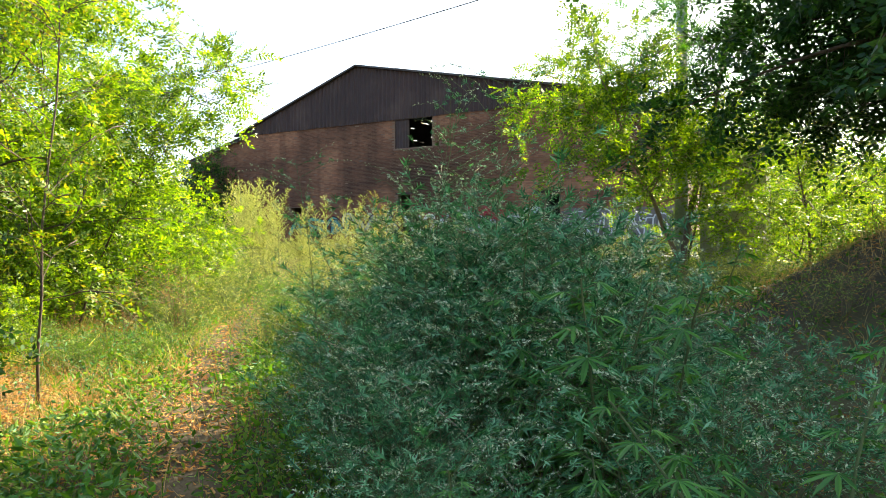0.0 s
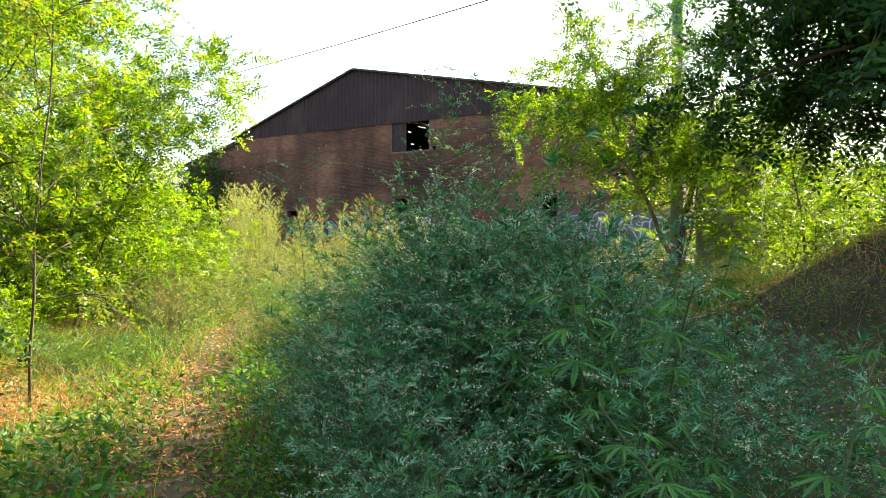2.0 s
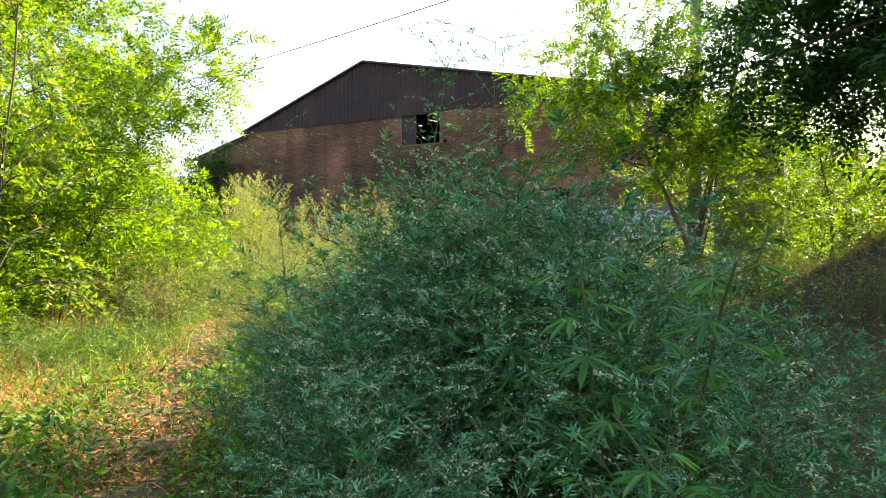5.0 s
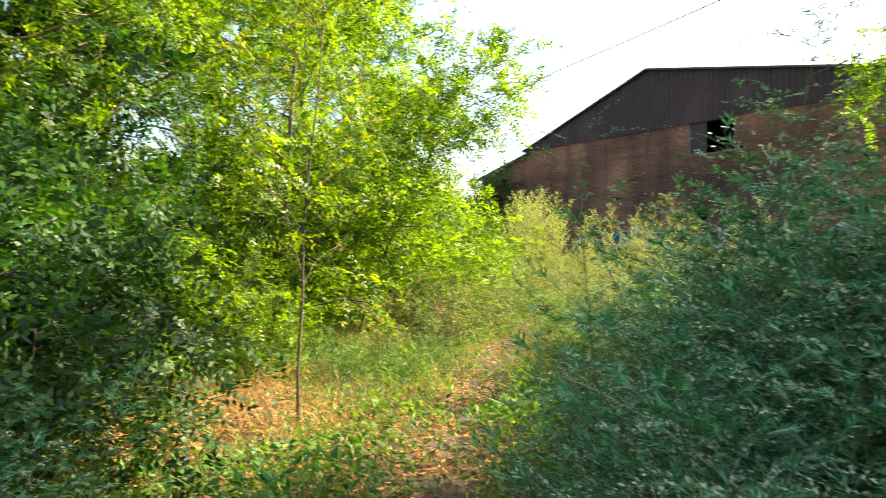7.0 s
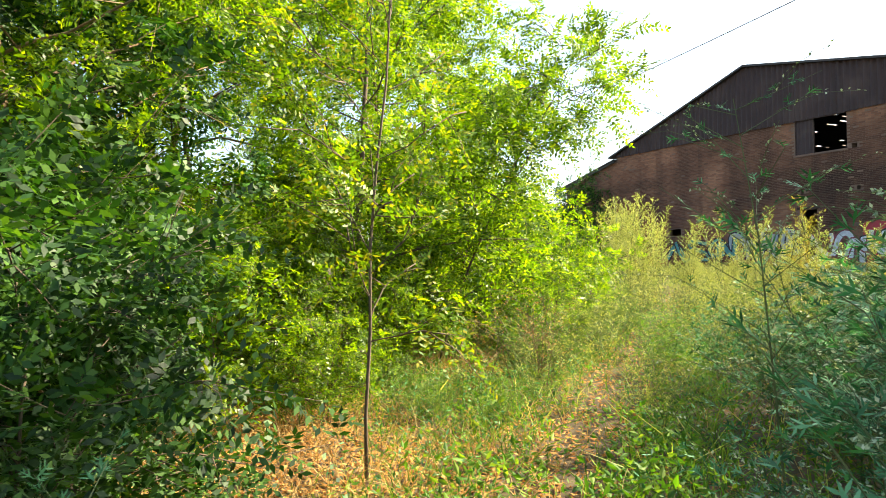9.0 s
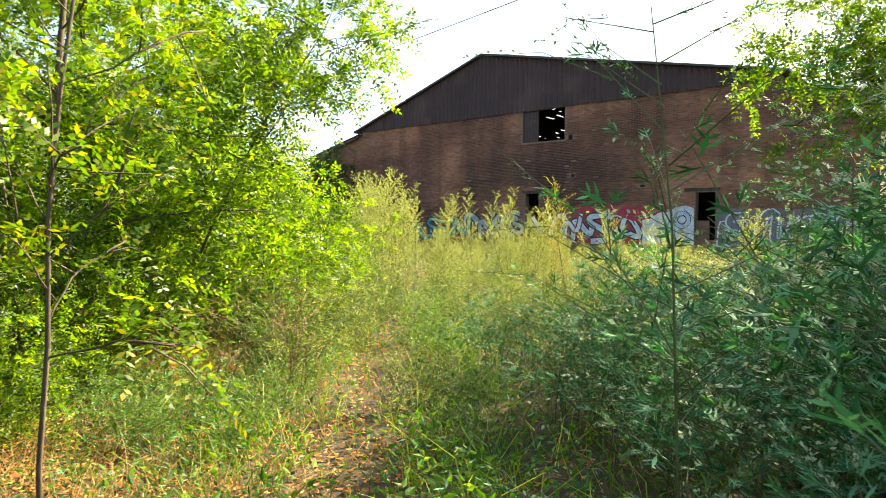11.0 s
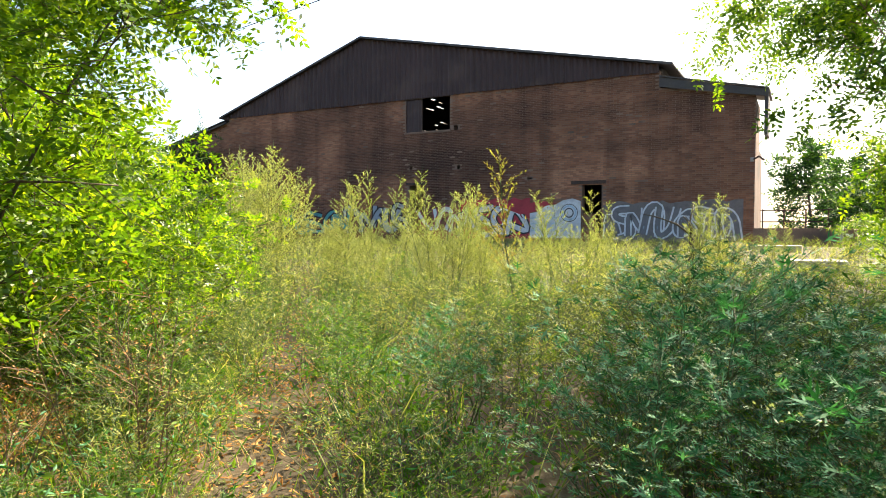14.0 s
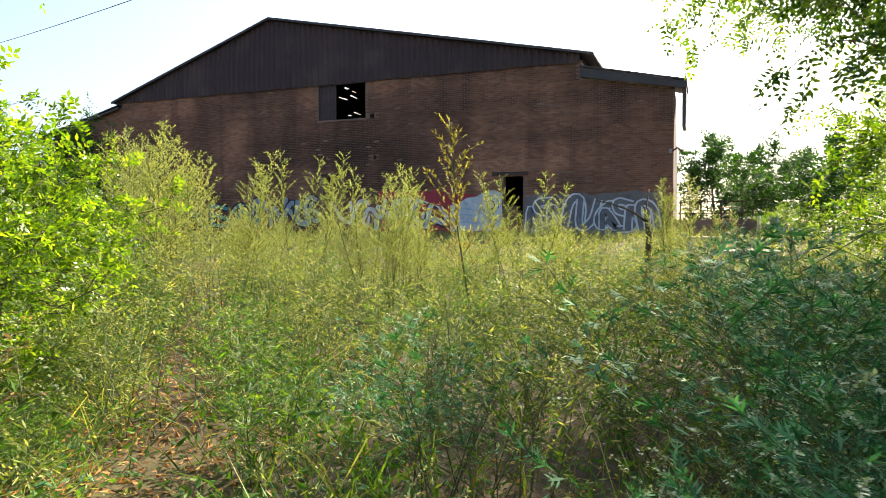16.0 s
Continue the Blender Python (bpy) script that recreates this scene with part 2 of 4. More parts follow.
gx, gy = graded(-18, 36, 0.5, 900), graded(-40, 4, 0.5, 900)
GX, GY = np.meshgrid(gx, gy)
ground_geo = Geo()
nx = len(gx)
ground_geo.add(np.stack([GX, GY, height(GX, GY)], -1).reshape(-1, 3),
               [(j * nx + i, j * nx + i + 1, (j + 1) * nx + i + 1, (j + 1) * nx + i) for j in range(len(gy) - 1) for i in range(nx - 1)])
structure("ground", ground_geo, SOIL, "dry brown soil with a trodden path", True)

# ---- the brick hall; its front lies along y = 0 ----
XL, XR, NL, NR = -14.4, 18.13, -9.42, 14.58      # outer corners, ends of the high nave
WALL_TOP, BASE = 8.12, 0.6
APEX, ROOF_L, ROOF_R = 11.29, 8.16, 8.34
THICK = 0.38
DOORS = [(2.75, 3.55, 1.5, 3.82), (11.42, 12.26, 1.5, 3.60)]
HATCH = (2.53, 4.98, 6.40)
HOLES = [(5.18, 5.42, 6.36, 6.58), (2.76, 2.92, 4.58, 4.76), (5.36, 5.52, 4.52, 4.70), (8.9, 9.15, 3.9, 4.0), (-5.3, -4.4, 2.9, 3.3)]


def top_of_wall(x):
    if x < NL:
        return 6.62 + (x - XL) / (NL - XL) * 1.22
    if x > NR:
        return 7.40 - (x - NR) / (XR - NR) * 0.62
    return WALL_TOP


def is_open(x, z):
    for a, b, c, d in DOORS + HOLES:
        if a < x < b and c < z < d:
            return True
    return HATCH[0] < x < HATCH[1] and z > HATCH[2]


MORTAR = surface("old_mortar", (0.19, 0.12, 0.088), (0.28, 0.18, 0.13), 0.5, 0.95, 30, 0.004, stain=(0.10, 0.075, 0.06))
# columns between the vertical edges of openings make the wall's core
core = Geo()
edges = sorted({XL, XR, NL, NR} | {v for o in DOORS + HOLES for v in o[:2]} | set(HATCH[:2]))
for a, b in zip(edges[:-1], edges[1:]):
    mid = (a + b) / 2
    cuts = sorted((c, d) for p, q, c, d in DOORS + HOLES + [(HATCH[0], HATCH[1], HATCH[2], 9.0)] if p < mid < q)
    z = BASE
    for c, d in cuts + [(99, 99)]:
        ta, tb = top_of_wall(a + 1e-4), top_of_wall(b - 1e-4)
        if z < min(ta, tb):
            core.prism([(a, z), (b, z), (b, min(c, tb)), (a, min(c, ta))], 0.012, THICK)
        z = d
wall_front = structure("wall_front", core, MORTAR, "weathered red-brown brick gable wall with soot streaks")

hall_back = 30.0
side = Geo()
side.prism([(XL, BASE), (XL + 0.3, BASE), (XL + 0.3, 6.55), (XL, 6.55)], THICK + 0.002, hall_back)
structure("wall_left", side, MORTAR, "plain brick side wall of the hall")
side = Geo()
side.prism([(XR - 0.3, BASE), (XR, BASE), (XR, 6.7), (XR - 0.3, 6.7)], THICK + 0.002, 2.4)
side.prism([(NR - 0.35, BASE), (NR - 0.03, BASE), (NR - 0.03, 7.55), (NR - 0.35, 7.55)], THICK + 0.002, hall_back)
structure("wall_right", side, MORTAR, "plain brick side wall of the hall")
side = Geo()
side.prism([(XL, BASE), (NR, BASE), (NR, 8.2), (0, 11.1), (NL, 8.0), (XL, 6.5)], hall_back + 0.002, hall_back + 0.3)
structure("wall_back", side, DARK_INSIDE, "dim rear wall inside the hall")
side = Geo()
side.box(XL + 0.31, XR - 0.31, THICK + 0.002, hall_back - 0.002, 1.2, 1.46)
structure("floor", side, CONCRETE, "dusty concrete floor inside the hall")

# roof: sheets in rows, some missing over the far left slope
roof_label = "dark sheet roof with small missing pieces"
rng = np.random.default_rng(4)


def slope(name, xa, za, xb, zb, lost, label=roof_label, deep=hall_back + 0.3):
    g, cells_u, cells_v = Geo(), 20, 56
    y0, y1 = -0.28, deep
    nrm = np.array([-(zb - za), 0, xb - xa])
    nrm = nrm / np.linalg.norm(nrm) * 0.05
    nrm = nrm if nrm[2] > 0 else -nrm
    if not lost:
        cells_u, cells_v = 1, 1
    for i in range(cells_u):
        for j in range(cells_v):
            u0, u1 = i / cells_u, (i + 1) / cells_u
            v0, v1 = y0 + (y1 - y0) * j / cells_v, y0 + (y1 - y0) * (j + 1) / cells_v
            if lost and 3 < v0 < 26 and rng.random() < lost:
                cut = rng.uniform(0.06, 0.3)
                u0 = u0 + (u1 - u0) * cut
            q = [np.array([xa + (xb - xa) * u, v, za + (zb - za) * u]) for u, v in ((u0, v0), (u1, v0), (u1, v1), (u0, v1))]
            g.add(q + [p + nrm for p in q], [(3, 2, 1, 0), (4, 5, 6, 7), (0, 1, 5, 4), (1, 2, 6, 5), (2, 3, 7, 6), (3, 0, 4, 7)])
    return structure(name, g, FASCIA, label)


slope("roof_left", NL - 0.45, ROOF_L - 0.16, 0.0, APEX, 0.10)
slope("roof_right", 0.0, APEX, NR + 0.55, ROOF_R - 0.11, 0.0)
slope("roof_aisle_left", XL - 0.45, 6.55, NL - 0.02, 7.86, 0.0)
slope("roof_aisle_right", NR + 0.02, 7.80, XR + 0.45, 6.95, 0.0, deep=2.6)

clere = Geo()
clere.box(NL - 0.02, NL + 0.2, THICK + 0.01, hall_back, 7.7, 8.05)
clere.box(NR - 0.2, NR + 0.02, THICK + 0.01, hall_back, 7.6, 8.3)
structure("trim_clerestory", clere, FASCIA, "dark boards under the nave eaves")

# fascia boards of the side aisles, and the hanging board at the far corner
fas = Geo()
fas.prism([(NR + 0.03, 7.40), (XR + 0.45, 6.66), (XR + 0.45, 6.92), (NR + 0.03, 7.78)], -0.22, -0.16)
fas.prism([(XR + 0.30, 5.25), (XR + 0.42, 5.25), (XR + 0.44, 6.70), (XR + 0.30, 6.70)], -0.15, 1.2)
structure("trim_aisle_right", fas, FASCIA, "dark fascia board of the aisle roof")
fas = Geo()
fas.prism([(XL - 0.45, 6.40), (NL - 0.02, 7.72), (NL - 0.02, 7.84), (XL - 0.45, 6.53)], -0.22, -0.16)
structure("trim_aisle_left", fas, FASCIA, "dark fascia board of the aisle roof")

# corrugated gable, sheet by sheet
gable = thing("gable_cladding", "dark brown corrugated metal sheets filling the gable", "cladding", at=(0, 0, WALL_TOP))


def roof_z(x):
    return APEX + (x * (APEX - ROOF_L) / -NL if x < 0 else -x * (APEX - ROOF_R) / NR)


x = NL
sheet_i = 0
while x < NR - 0.01:
    x1 = min(x + 1.0, NR)
    g = Geo()
    n = int(round((x1 - x) / 0.03)) + 1
    xs = np.linspace(x, x1 - 0.004, n)
    ys = -0.07 - 0.04 * np.sin(xs / 0.29 * 2 * math.pi) - 0.006 * (sheet_i % 2)
    tops = np.array([roof_z(v) for v in xs]) - 0.01
    low = np.full(n, WALL_TOP - 0.10 - 0.01 * (sheet_i % 3)) - WALL_TOP
    tops = np.maximum(tops - WALL_TOP, low + 0.06)
    v = np.concatenate([np.stack([xs, ys, low], 1), np.stack([xs, ys, tops], 1), np.stack([xs, ys + 0.004, low], 1), np.stack([xs, ys + 0.004, tops], 1)])
    f = [(i, i + 1, n + i + 1, n + i) for i in range(n - 1)] + [(2 * n + i, 3 * n + i, 3 * n + i + 1, 2 * n + i + 1) for i in range(n - 1)]
    f += [(i, 2 * n + i, 2 * n + i + 1, i + 1) for i in range(n - 1)]
    g.add(v, f)
    part("sheet", g, SHEET, gable)
    x, sheet_i = x1, sheet_i + 1
g = Geo()
g.prism([(NL - 0.45, ROOF_L - 0.17), (0, APEX - 0.01), (NR + 0.55, ROOF_R - 0.13), (NR + 0.55, ROOF_R - 0.03), (0, APEX + 0.09), (NL - 0.45, ROOF_L - 0.07)], -0.30, -0.27)
structure("trim_verge", g, FASCIA, "dark metal verge along the gable roof edge")

# loading hatch: half closed by a corrugated sliding panel
hatch = thing("sliding_door", "brown corrugated sliding door half closing the loading hatch", "door", at=(2.53, 0, 6.40))
g = Geo()
n = 40
xs = np.linspace(0.02, 0.88, n)
ys = 0.05 + 0.015 * np.sin(xs / 0.2 * 2 * math.pi)
g.add(np.concatenate([np.stack([xs, ys, np.full(n, 0.02)], 1), np.stack([xs, ys, np.full(n, 1.64)], 1), np.stack([xs, ys + 0.02, np.full(n, 0.02)], 1), np.stack([xs, ys + 0.02, np.full(n, 1.64)], 1)]),
      [(i, i + 1, n + i + 1, n + i) for i in range(n - 1)] + [(2 * n + i, 3 * n + i, 3 * n + i + 1, 2 * n + i + 1) for i in range(n - 1)])
part("panel", g, SHEET, hatch)
g = Geo()
g.box(0.86, 0.93, 0.02, 0.10, 0.0, 1.64)
part("door_frame", g, IRON, hatch)
g = Geo()
g.box(-0.05, 2.48, -0.035, 0.045, 1.58, 1.66)
part("rail", g, IRON, hatch)
g = Geo()
g.box(HATCH[0] - 0.05, HATCH[1] + 0.05, -0.05, 0.3, HATCH[2] - 0.09, HATCH[2] - 0.002)
structure("trim_hatch_sill", g, MORTAR, "worn sill of the loading hatch")

# lintels, brick infill of the doorway, dark timber door
g = Geo()
g.box(10.95, 12.45, -0.06, 0.3, 3.62, 3.76)
structure("trim_lintel", g, IRON, "rusty iron lintel over the doorway")
g = Geo()
g.box(2.6, 3.7, -0.03, 0.3, 3.83, 3.95)
structure("trim_lintel_far", g, IRON, "rusty iron lintel over the doorway")

# graffiti: flat painted shapes on the wall
PAINTS = {}


def paint(name, c):
    if name not in PAINTS:
        PAINTS[name] = surface(name + "_spray_paint", tuple(v * 0.8 for v in c), c, 1.5, 0.6, 30, 0.002, stain=tuple(v * 0.55 for v in c), stain_scale=2.5)
    return PAINTS[name]


WHITE, RED, GREY, TEAL, BLACK, PINK, BLUE = (paint("white", (0.72, 0.74, 0.78)), paint("red", (0.45, 0.03, 0.05)), paint("grey", (0.20, 0.19, 0.20)),
                                       paint("teal", (0.06, 0.28, 0.30)), paint("black", (0.025, 0.025, 0.035)), paint("maroon", (0.25, 0.05, 0.08)), paint("pale_blue", (0.45, 0.60, 0.72)))
STEEL = paint("steel", (0.30, 0.36, 0.42))
DUST = paint("dusty_grey", (0.20, 0.17, 0.165))
LAYER = [0.0]


def patch(g, outline):
    LAYER[0] += 0.00012
    y = -0.010 - LAYER[0]
    g.prism(outline, y, y + 0.0001)


def stroke(g, pts, w):
    """A band of paint along a line in x and z."""
    pts = np.array(pts, float)
    LAYER[0] += 0.00012
    y = -0.010 - LAYER[0]
    d = unit(np.gradient(pts, axis=0))
    off = np.stack([-d[:, 1], d[:, 0]], 1) * w / 2
    n = len(pts)
    both = np.concatenate([pts + off, pts - off])
    g.add([(p[0], y, p[1]) for p in both], [(i, i + 1, n + i + 1, n + i) for i in range(n - 1)])


def rounded(pts):
    """Cut the corners of a line twice."""
    pts = np.array(pts, float)
    for _ in range(2):
        a, b = pts[:-1], pts[1:]
        pts = np.concatenate([pts[:1], np.stack([a * 0.75 + b * 0.25, a * 0.25 + b * 0.75], 1).reshape(-1, 2), pts[-1:]])
    return pts


def letters(name, label, x0, x1, z0, z1, n, fill, line, accent, seed, ground=None, thick=0.24):
    """Interlocking angular forms with outlines, in the manner of wild-style lettering; they spell nothing."""
    r = np.random.default_rng(seed)
    root = thing(name, label, "graffiti", at=(0, 0, 0))
    f, o, ac, gr = Geo(), Geo(), Geo(), Geo()
    if ground:
        m = 18
        top = [(x0 - 0.15 + (x1 - x0 + 0.3) * i / m, z1 + 0.10 + r.uniform(-0.1, 0.12)) for i in range(m + 1)]
        patch(gr, [(x0 - 0.15, z0)] + [(x1 + 0.15, z0)] + top[::-1])
        part("background", gr, ground, root)
    step = (x1 - x0) / n
    hgt = z1 - z0
    forms = [[(1, 0.85), (0.2, 1), (0, 0.6), (0.8, 0.45), (0.9, 0.05), (0, 0)], [(0, 0), (0.1, 1), (0.8, 0.9), (0.85, 0)], [(0, 0), (0.45, 1), (0.95, 0), (0.3, 0.4)],
             [(0, 1), (0.15, 0.05), (0.85, 0.1), (0.9, 1)], [(0, 0.05), (0.1, 0.95), (0.8, 0.1), (0.95, 1)], [(0.9, 0.7), (0.5, 1), (0.05, 0.5), (0.5, 0), (0.95, 0.35), (0.5, 0.45)]]
    order = r.permutation(len(forms))
    for i in range(n):
        lean, up = r.uniform(-1.1, 1.1), r.uniform(-0.12, 0.12)
        pts = [(x0 + (i - 0.15 + a * 1.5 + r.uniform(-0.18, 0.18)) * step + lean * b * 0.4, z0 + up + (0.08 + min(1, max(0, b + r.uniform(-0.16, 0.16))) * 0.84) * hgt) for a, b in forms[order[i % len(forms)]]]
        pts = rounded(pts)
        w = thick * hgt * r.uniform(0.5, 0.85)
        f, o = Geo(), Geo()
        stroke(o, pts, w + 0.14)
        stroke(f, pts, w)
        part("outline", o, line, part("letter", f, fill, root))
        k = r.integers(0, len(pts) - 1)
        mid = ((pts[k][0] + pts[k + 1][0]) / 2, (pts[k][1] + pts[k + 1][1]) / 2)
        stroke(ac, [pts[k], mid], 0.05)
    tagged(part("accent", ac, accent, root), kind="stuff")
    return root


letters("graffiti_piece", "grey lettering outlined in white spray paint on brick", 12.5, 17.6, 1.15, 2.7, 10, GREY, WHITE, STEEL, 3, DUST, 0.2)
bg = thing("graffiti_cloud", "white and pale blue spray-painted cloud with a ringed circle on brick", "graffiti", at=(0, 0, 0))
g = Geo()
patch(g, [(8.3, 1.3), (11.38, 1.3), (11.36, 2.9), (11.0, 3.02), (10.6, 2.95), (10.2, 2.75), (9.8, 2.72), (9.4, 2.45), (8.9, 2.38), (8.5, 2.2)])
part("cloud", g, WHITE, bg)
for rad, mat_, wd in ((0.30, BLUE, 0.08), (0.19, BLACK, 0.05), (0.38, BLACK, 0.03)):
    g = Geo()
    stroke(g, [(10.85 + rad * math.cos(a), 2.40 + rad * math.sin(a)) for a in np.linspace(0, 2 * math.pi, 19)], wd)
    part("ring", g, mat_, bg)
g = Geo()
for z in (1.6, 1.9, 2.15):
    stroke(g, [(9.0, z), (9.7, z + 0.12), (10.3, z + 0.02)], 0.05)
part("stripe", g, BLUE, bg)
letters("graffiti_piece", "white and red lettering over red spray paint on brick", 5.75, 8.9, 1.3, 2.95, 4, WHITE, BLACK, PINK, 8, RED)
red = thing("graffiti_swash", "red sprayed band above white lettering on brick", "graffiti", at=(0, 0, 0))
g = Geo()
patch(g, [(8.6, 2.35), (9.4, 2.50), (9.9, 2.76), (10.3, 2.83), (9.7, 2.92), (8.9, 2.85), (8.2, 3.0), (7.4, 3.12), (7.0, 2.95)])
part("swash", g, RED, red)
letters("graffiti_piece", "pale lettering outlined in dark maroon spray paint", 3.7, 5.6, 1.4, 2.75, 3, WHITE, PINK, BLACK, 11)
letters("graffiti_piece", "black and grey lettering with pale outlines on brick", -0.7, 2.6, 1.4, 3.0, 5, STEEL, BLACK, PINK, 5)
letters("graffiti_piece", "teal and black lettering sprayed on brick", -5.2, -1.0, 1.4, 2.75, 5, TEAL, BLACK, BLUE, 6)


# ---- plants ----
def locust(name, label, seed, tall, radius, z0, limbs, twigs, leaves, leaf_mat, lean=(0, 0), trunk_r=0.06, bark=BARK, leaflet=0.042, pairs=7, droop=0.04, group="", upright=0.5, leaf_len=(0.16, 0.28)):
    rng = np.random.default_rng(seed)
    root = thing(name, label, "tree", group)
    wood, bough, crown = Geo(), Geo(), Geo()
    trunk = curve_points((0, 0, -0.1), (lean[0], lean[1], 1), tall, 9, rng, 0.06)
    wood.tube(trunk, trunk_r, trunk_r * 0.2, 7)
    P, D = [], []
    for i in range(limbs):
        u = z0 / tall + (0.98 - z0 / tall) * (i + 0.5) / limbs
        k = u * 9
        a = trunk[int(k)] + (trunk[min(int(k) + 1, 9)] - trunk[int(k)]) * (k - int(k))
        az = i * 2.4 + rng.uniform(-0.4, 0.4)
        reach = radius * (0.55 + 0.6 * math.sin(math.pi * min(1, (u - z0 / tall) / (1 - z0 / tall) * 0.85 + 0.12))) * rng.uniform(0.75, 1.2)
        el = upright + rng.uniform(-0.25, 0.35)
        limb = curve_points(a, (math.cos(az) * math.cos(el), math.sin(az) * math.cos(el), math.sin(el)), reach, 7, rng, 0.12, droop)
        bough.tube(limb, trunk_r * 0.38 * (1.15 - u), 0.005, 5)
        for j in range(twigs):
            q = 1.2 + 5.8 * (j + rng.random()) / twigs
            b = limb[int(q)] + (limb[min(int(q) + 1, 7)] - limb[int(q)]) * (q - int(q))
            ld = unit(limb[min(int(q) + 1, 7)] - limb[int(q)])
            dv = unit(ld + rng.normal(0, 0.7, 3))
            twig = curve_points(b, dv, rng.uniform(0.35, 0.8) * (0.6 + radius * 0.25), 5, rng, 0.15, droop)
            bough.tube(twig[[0, 2, 5]], 0.005, 0.002, 3)
            m = leaves
            w = rng.uniform(0.3, 5, m)
            idx = np.minimum(w.astype(int), 4)
            base = twig[idx] + (twig[idx + 1] - twig[idx]) * (w - idx)[:, None]
            td = unit(twig[idx + 1] - twig[idx])
            P.append(base)
            D.append(unit(td * 0.5 + rng.normal(0, 0.65, (m, 3)) + np.array([0, 0, 0.05])))
    P, D = np.concatenate(P), np.concatenate(D)
    pinnate(crown, P, D, rng.uniform(leaf_len[0], leaf_len[1], len(P)), rng, pairs, leaflet)
    part("trunk", wood, bark, root, smooth=True)
    tagged(part("branching", bough, bark, root, smooth=True), kind="stuff")
    tagged(part("crown", crown, leaf_mat, root), kind="stuff")
    return root


def mugwort(name, label, seed, tall, spread, stems, sprigs, leaves, leaf_mat, seed_mat, seeds=6, leaf_l=0.05, category="weed", group="", stem_mat=STEM, bare=0.25, lobes=True, slim=0.16, stem_r=0.007, bead_l=0.014, reach=0.30, wander=0.07, seedy=1.0):
    """A clump of arching stems with feathery leaves and fine seed heads."""
    rng = np.random.default_rng(seed)
    root = thing(name, label, category, group)
    wood, leaf, bead = Geo(), Geo(), Geo()
    lp, ld, ll, bp, bd = [], [], [], [], []
    for i in range(stems):
        az, out = rng.uniform(0, 6.283), rng.uniform(0.05, 1.0)
        d = (math.cos(az) * out * spread / tall, math.sin(az) * out * spread / tall, 1.0)
        n = 8
        st = curve_points((rng.normal(0, 0.1), rng.normal(0, 0.1), -0.05), d, tall * rng.uniform(0.7, 1.1), n, rng, wander, 0.03)
        wood.tube(st[::2], stem_r, 0.0015, 4)
        for j in range(sprigs):
            u = bare + (1 - bare) * (j + rng.random()) / sprigs
            q = min(u * n, n - 1e-3)
            b = st[int(q)] + (st[int(q) + 1] - st[int(q)]) * (q - int(q))
            a2 = rng.uniform(0, 6.283)
            le = (0.12 + reach * (1 - abs(u - 0.5) * 1.25)) * rng.uniform(0.6, 1.25) * min(1.2, tall)
            tw = curve_points(b, (math.cos(a2), math.sin(a2), 0.75), le, 4, rng, 0.12, 0.06)
            wood.tube(tw[[0, 4]], stem_r * 0.35, 0.001, 3)
            w = rng.uniform(0.2, 4, leaves)
            idx = np.minimum(w.astype(int), 3)
            base = tw[idx] + (tw[idx + 1] - tw[idx]) * (w - idx)[:, None]
            along = unit(tw[idx + 1] - tw[idx])
            out_side = np.array([-math.sin(a2), math.cos(a2), 0.0]) * np.where(np.arange(leaves) % 2 == 0, 1.0, -1.0)[:, None]
            dirs = unit(along * 0.75 + out_side * 0.65 + rng.normal(0, 0.28, (leaves, 3)))
            lp.append(base)
            ld.append(dirs)
            ll.append(leaf_l * rng.uniform(0.6, 1.3, leaves))
            if seeds and u > 0.4 and (seedy >= 1.0 or rng.random() < seedy):
                spire = curve_points(tw[2], (math.cos(a2), math.sin(a2), 0.9), le * rng.uniform(0.6, 1.1), 4, rng, 0.08, 0.16)
                wood.tube(spire[[0, 2, 4]], stem_r * 0.25, 0.0008, 3)
                w = rng.uniform(0.0, 4, seeds)
                idx = np.minimum(w.astype(int), 3)
                bp.append(spire[idx] + (spire[idx + 1] - spire[idx]) * (w - idx)[:, None] + rng.normal(0, 0.004, (seeds, 3)))
                bd.append(unit(unit(spire[idx + 1] - spire[idx]) + rng.normal(0, 0.7, (seeds, 3))))
    lp, ld, ll = np.concatenate(lp), np.concatenate(ld), np.concatenate(ll)
    s = side_vectors(ld, rng)
    leaf.quads(blades(lp, ld, s, ll, ll * slim))
    for sgn, at_, size in ((-1, 0.3, 0.62), (1, 0.3, 0.62), (-1, 0.6, 0.45), (1, 0.6, 0.45)) if lobes else ():
        dd = unit(ld * 0.75 + s * sgn * 0.7)
        leaf.quads(blades(lp + ld * ll[:, None] * at_, dd, unit(np.cross(np.cross(ld, s), dd)), ll * size, ll * 0.10))
    tagged(part("stem", wood, stem_mat, root), kind="stuff")
    tagged(part("foliage", leaf, leaf_mat, root), kind="stuff")
    if bp:
        bp, bd = np.concatenate(bp), np.concatenate(bd)
        bead.quads(blades(bp, bd, side_vectors(bd, rng), np.full(len(bp), bead_l), np.full(len(bp), bead_l * 0.6)))
        tagged(part("seed", bead, seed_mat, root), kind="stuff")
    return root


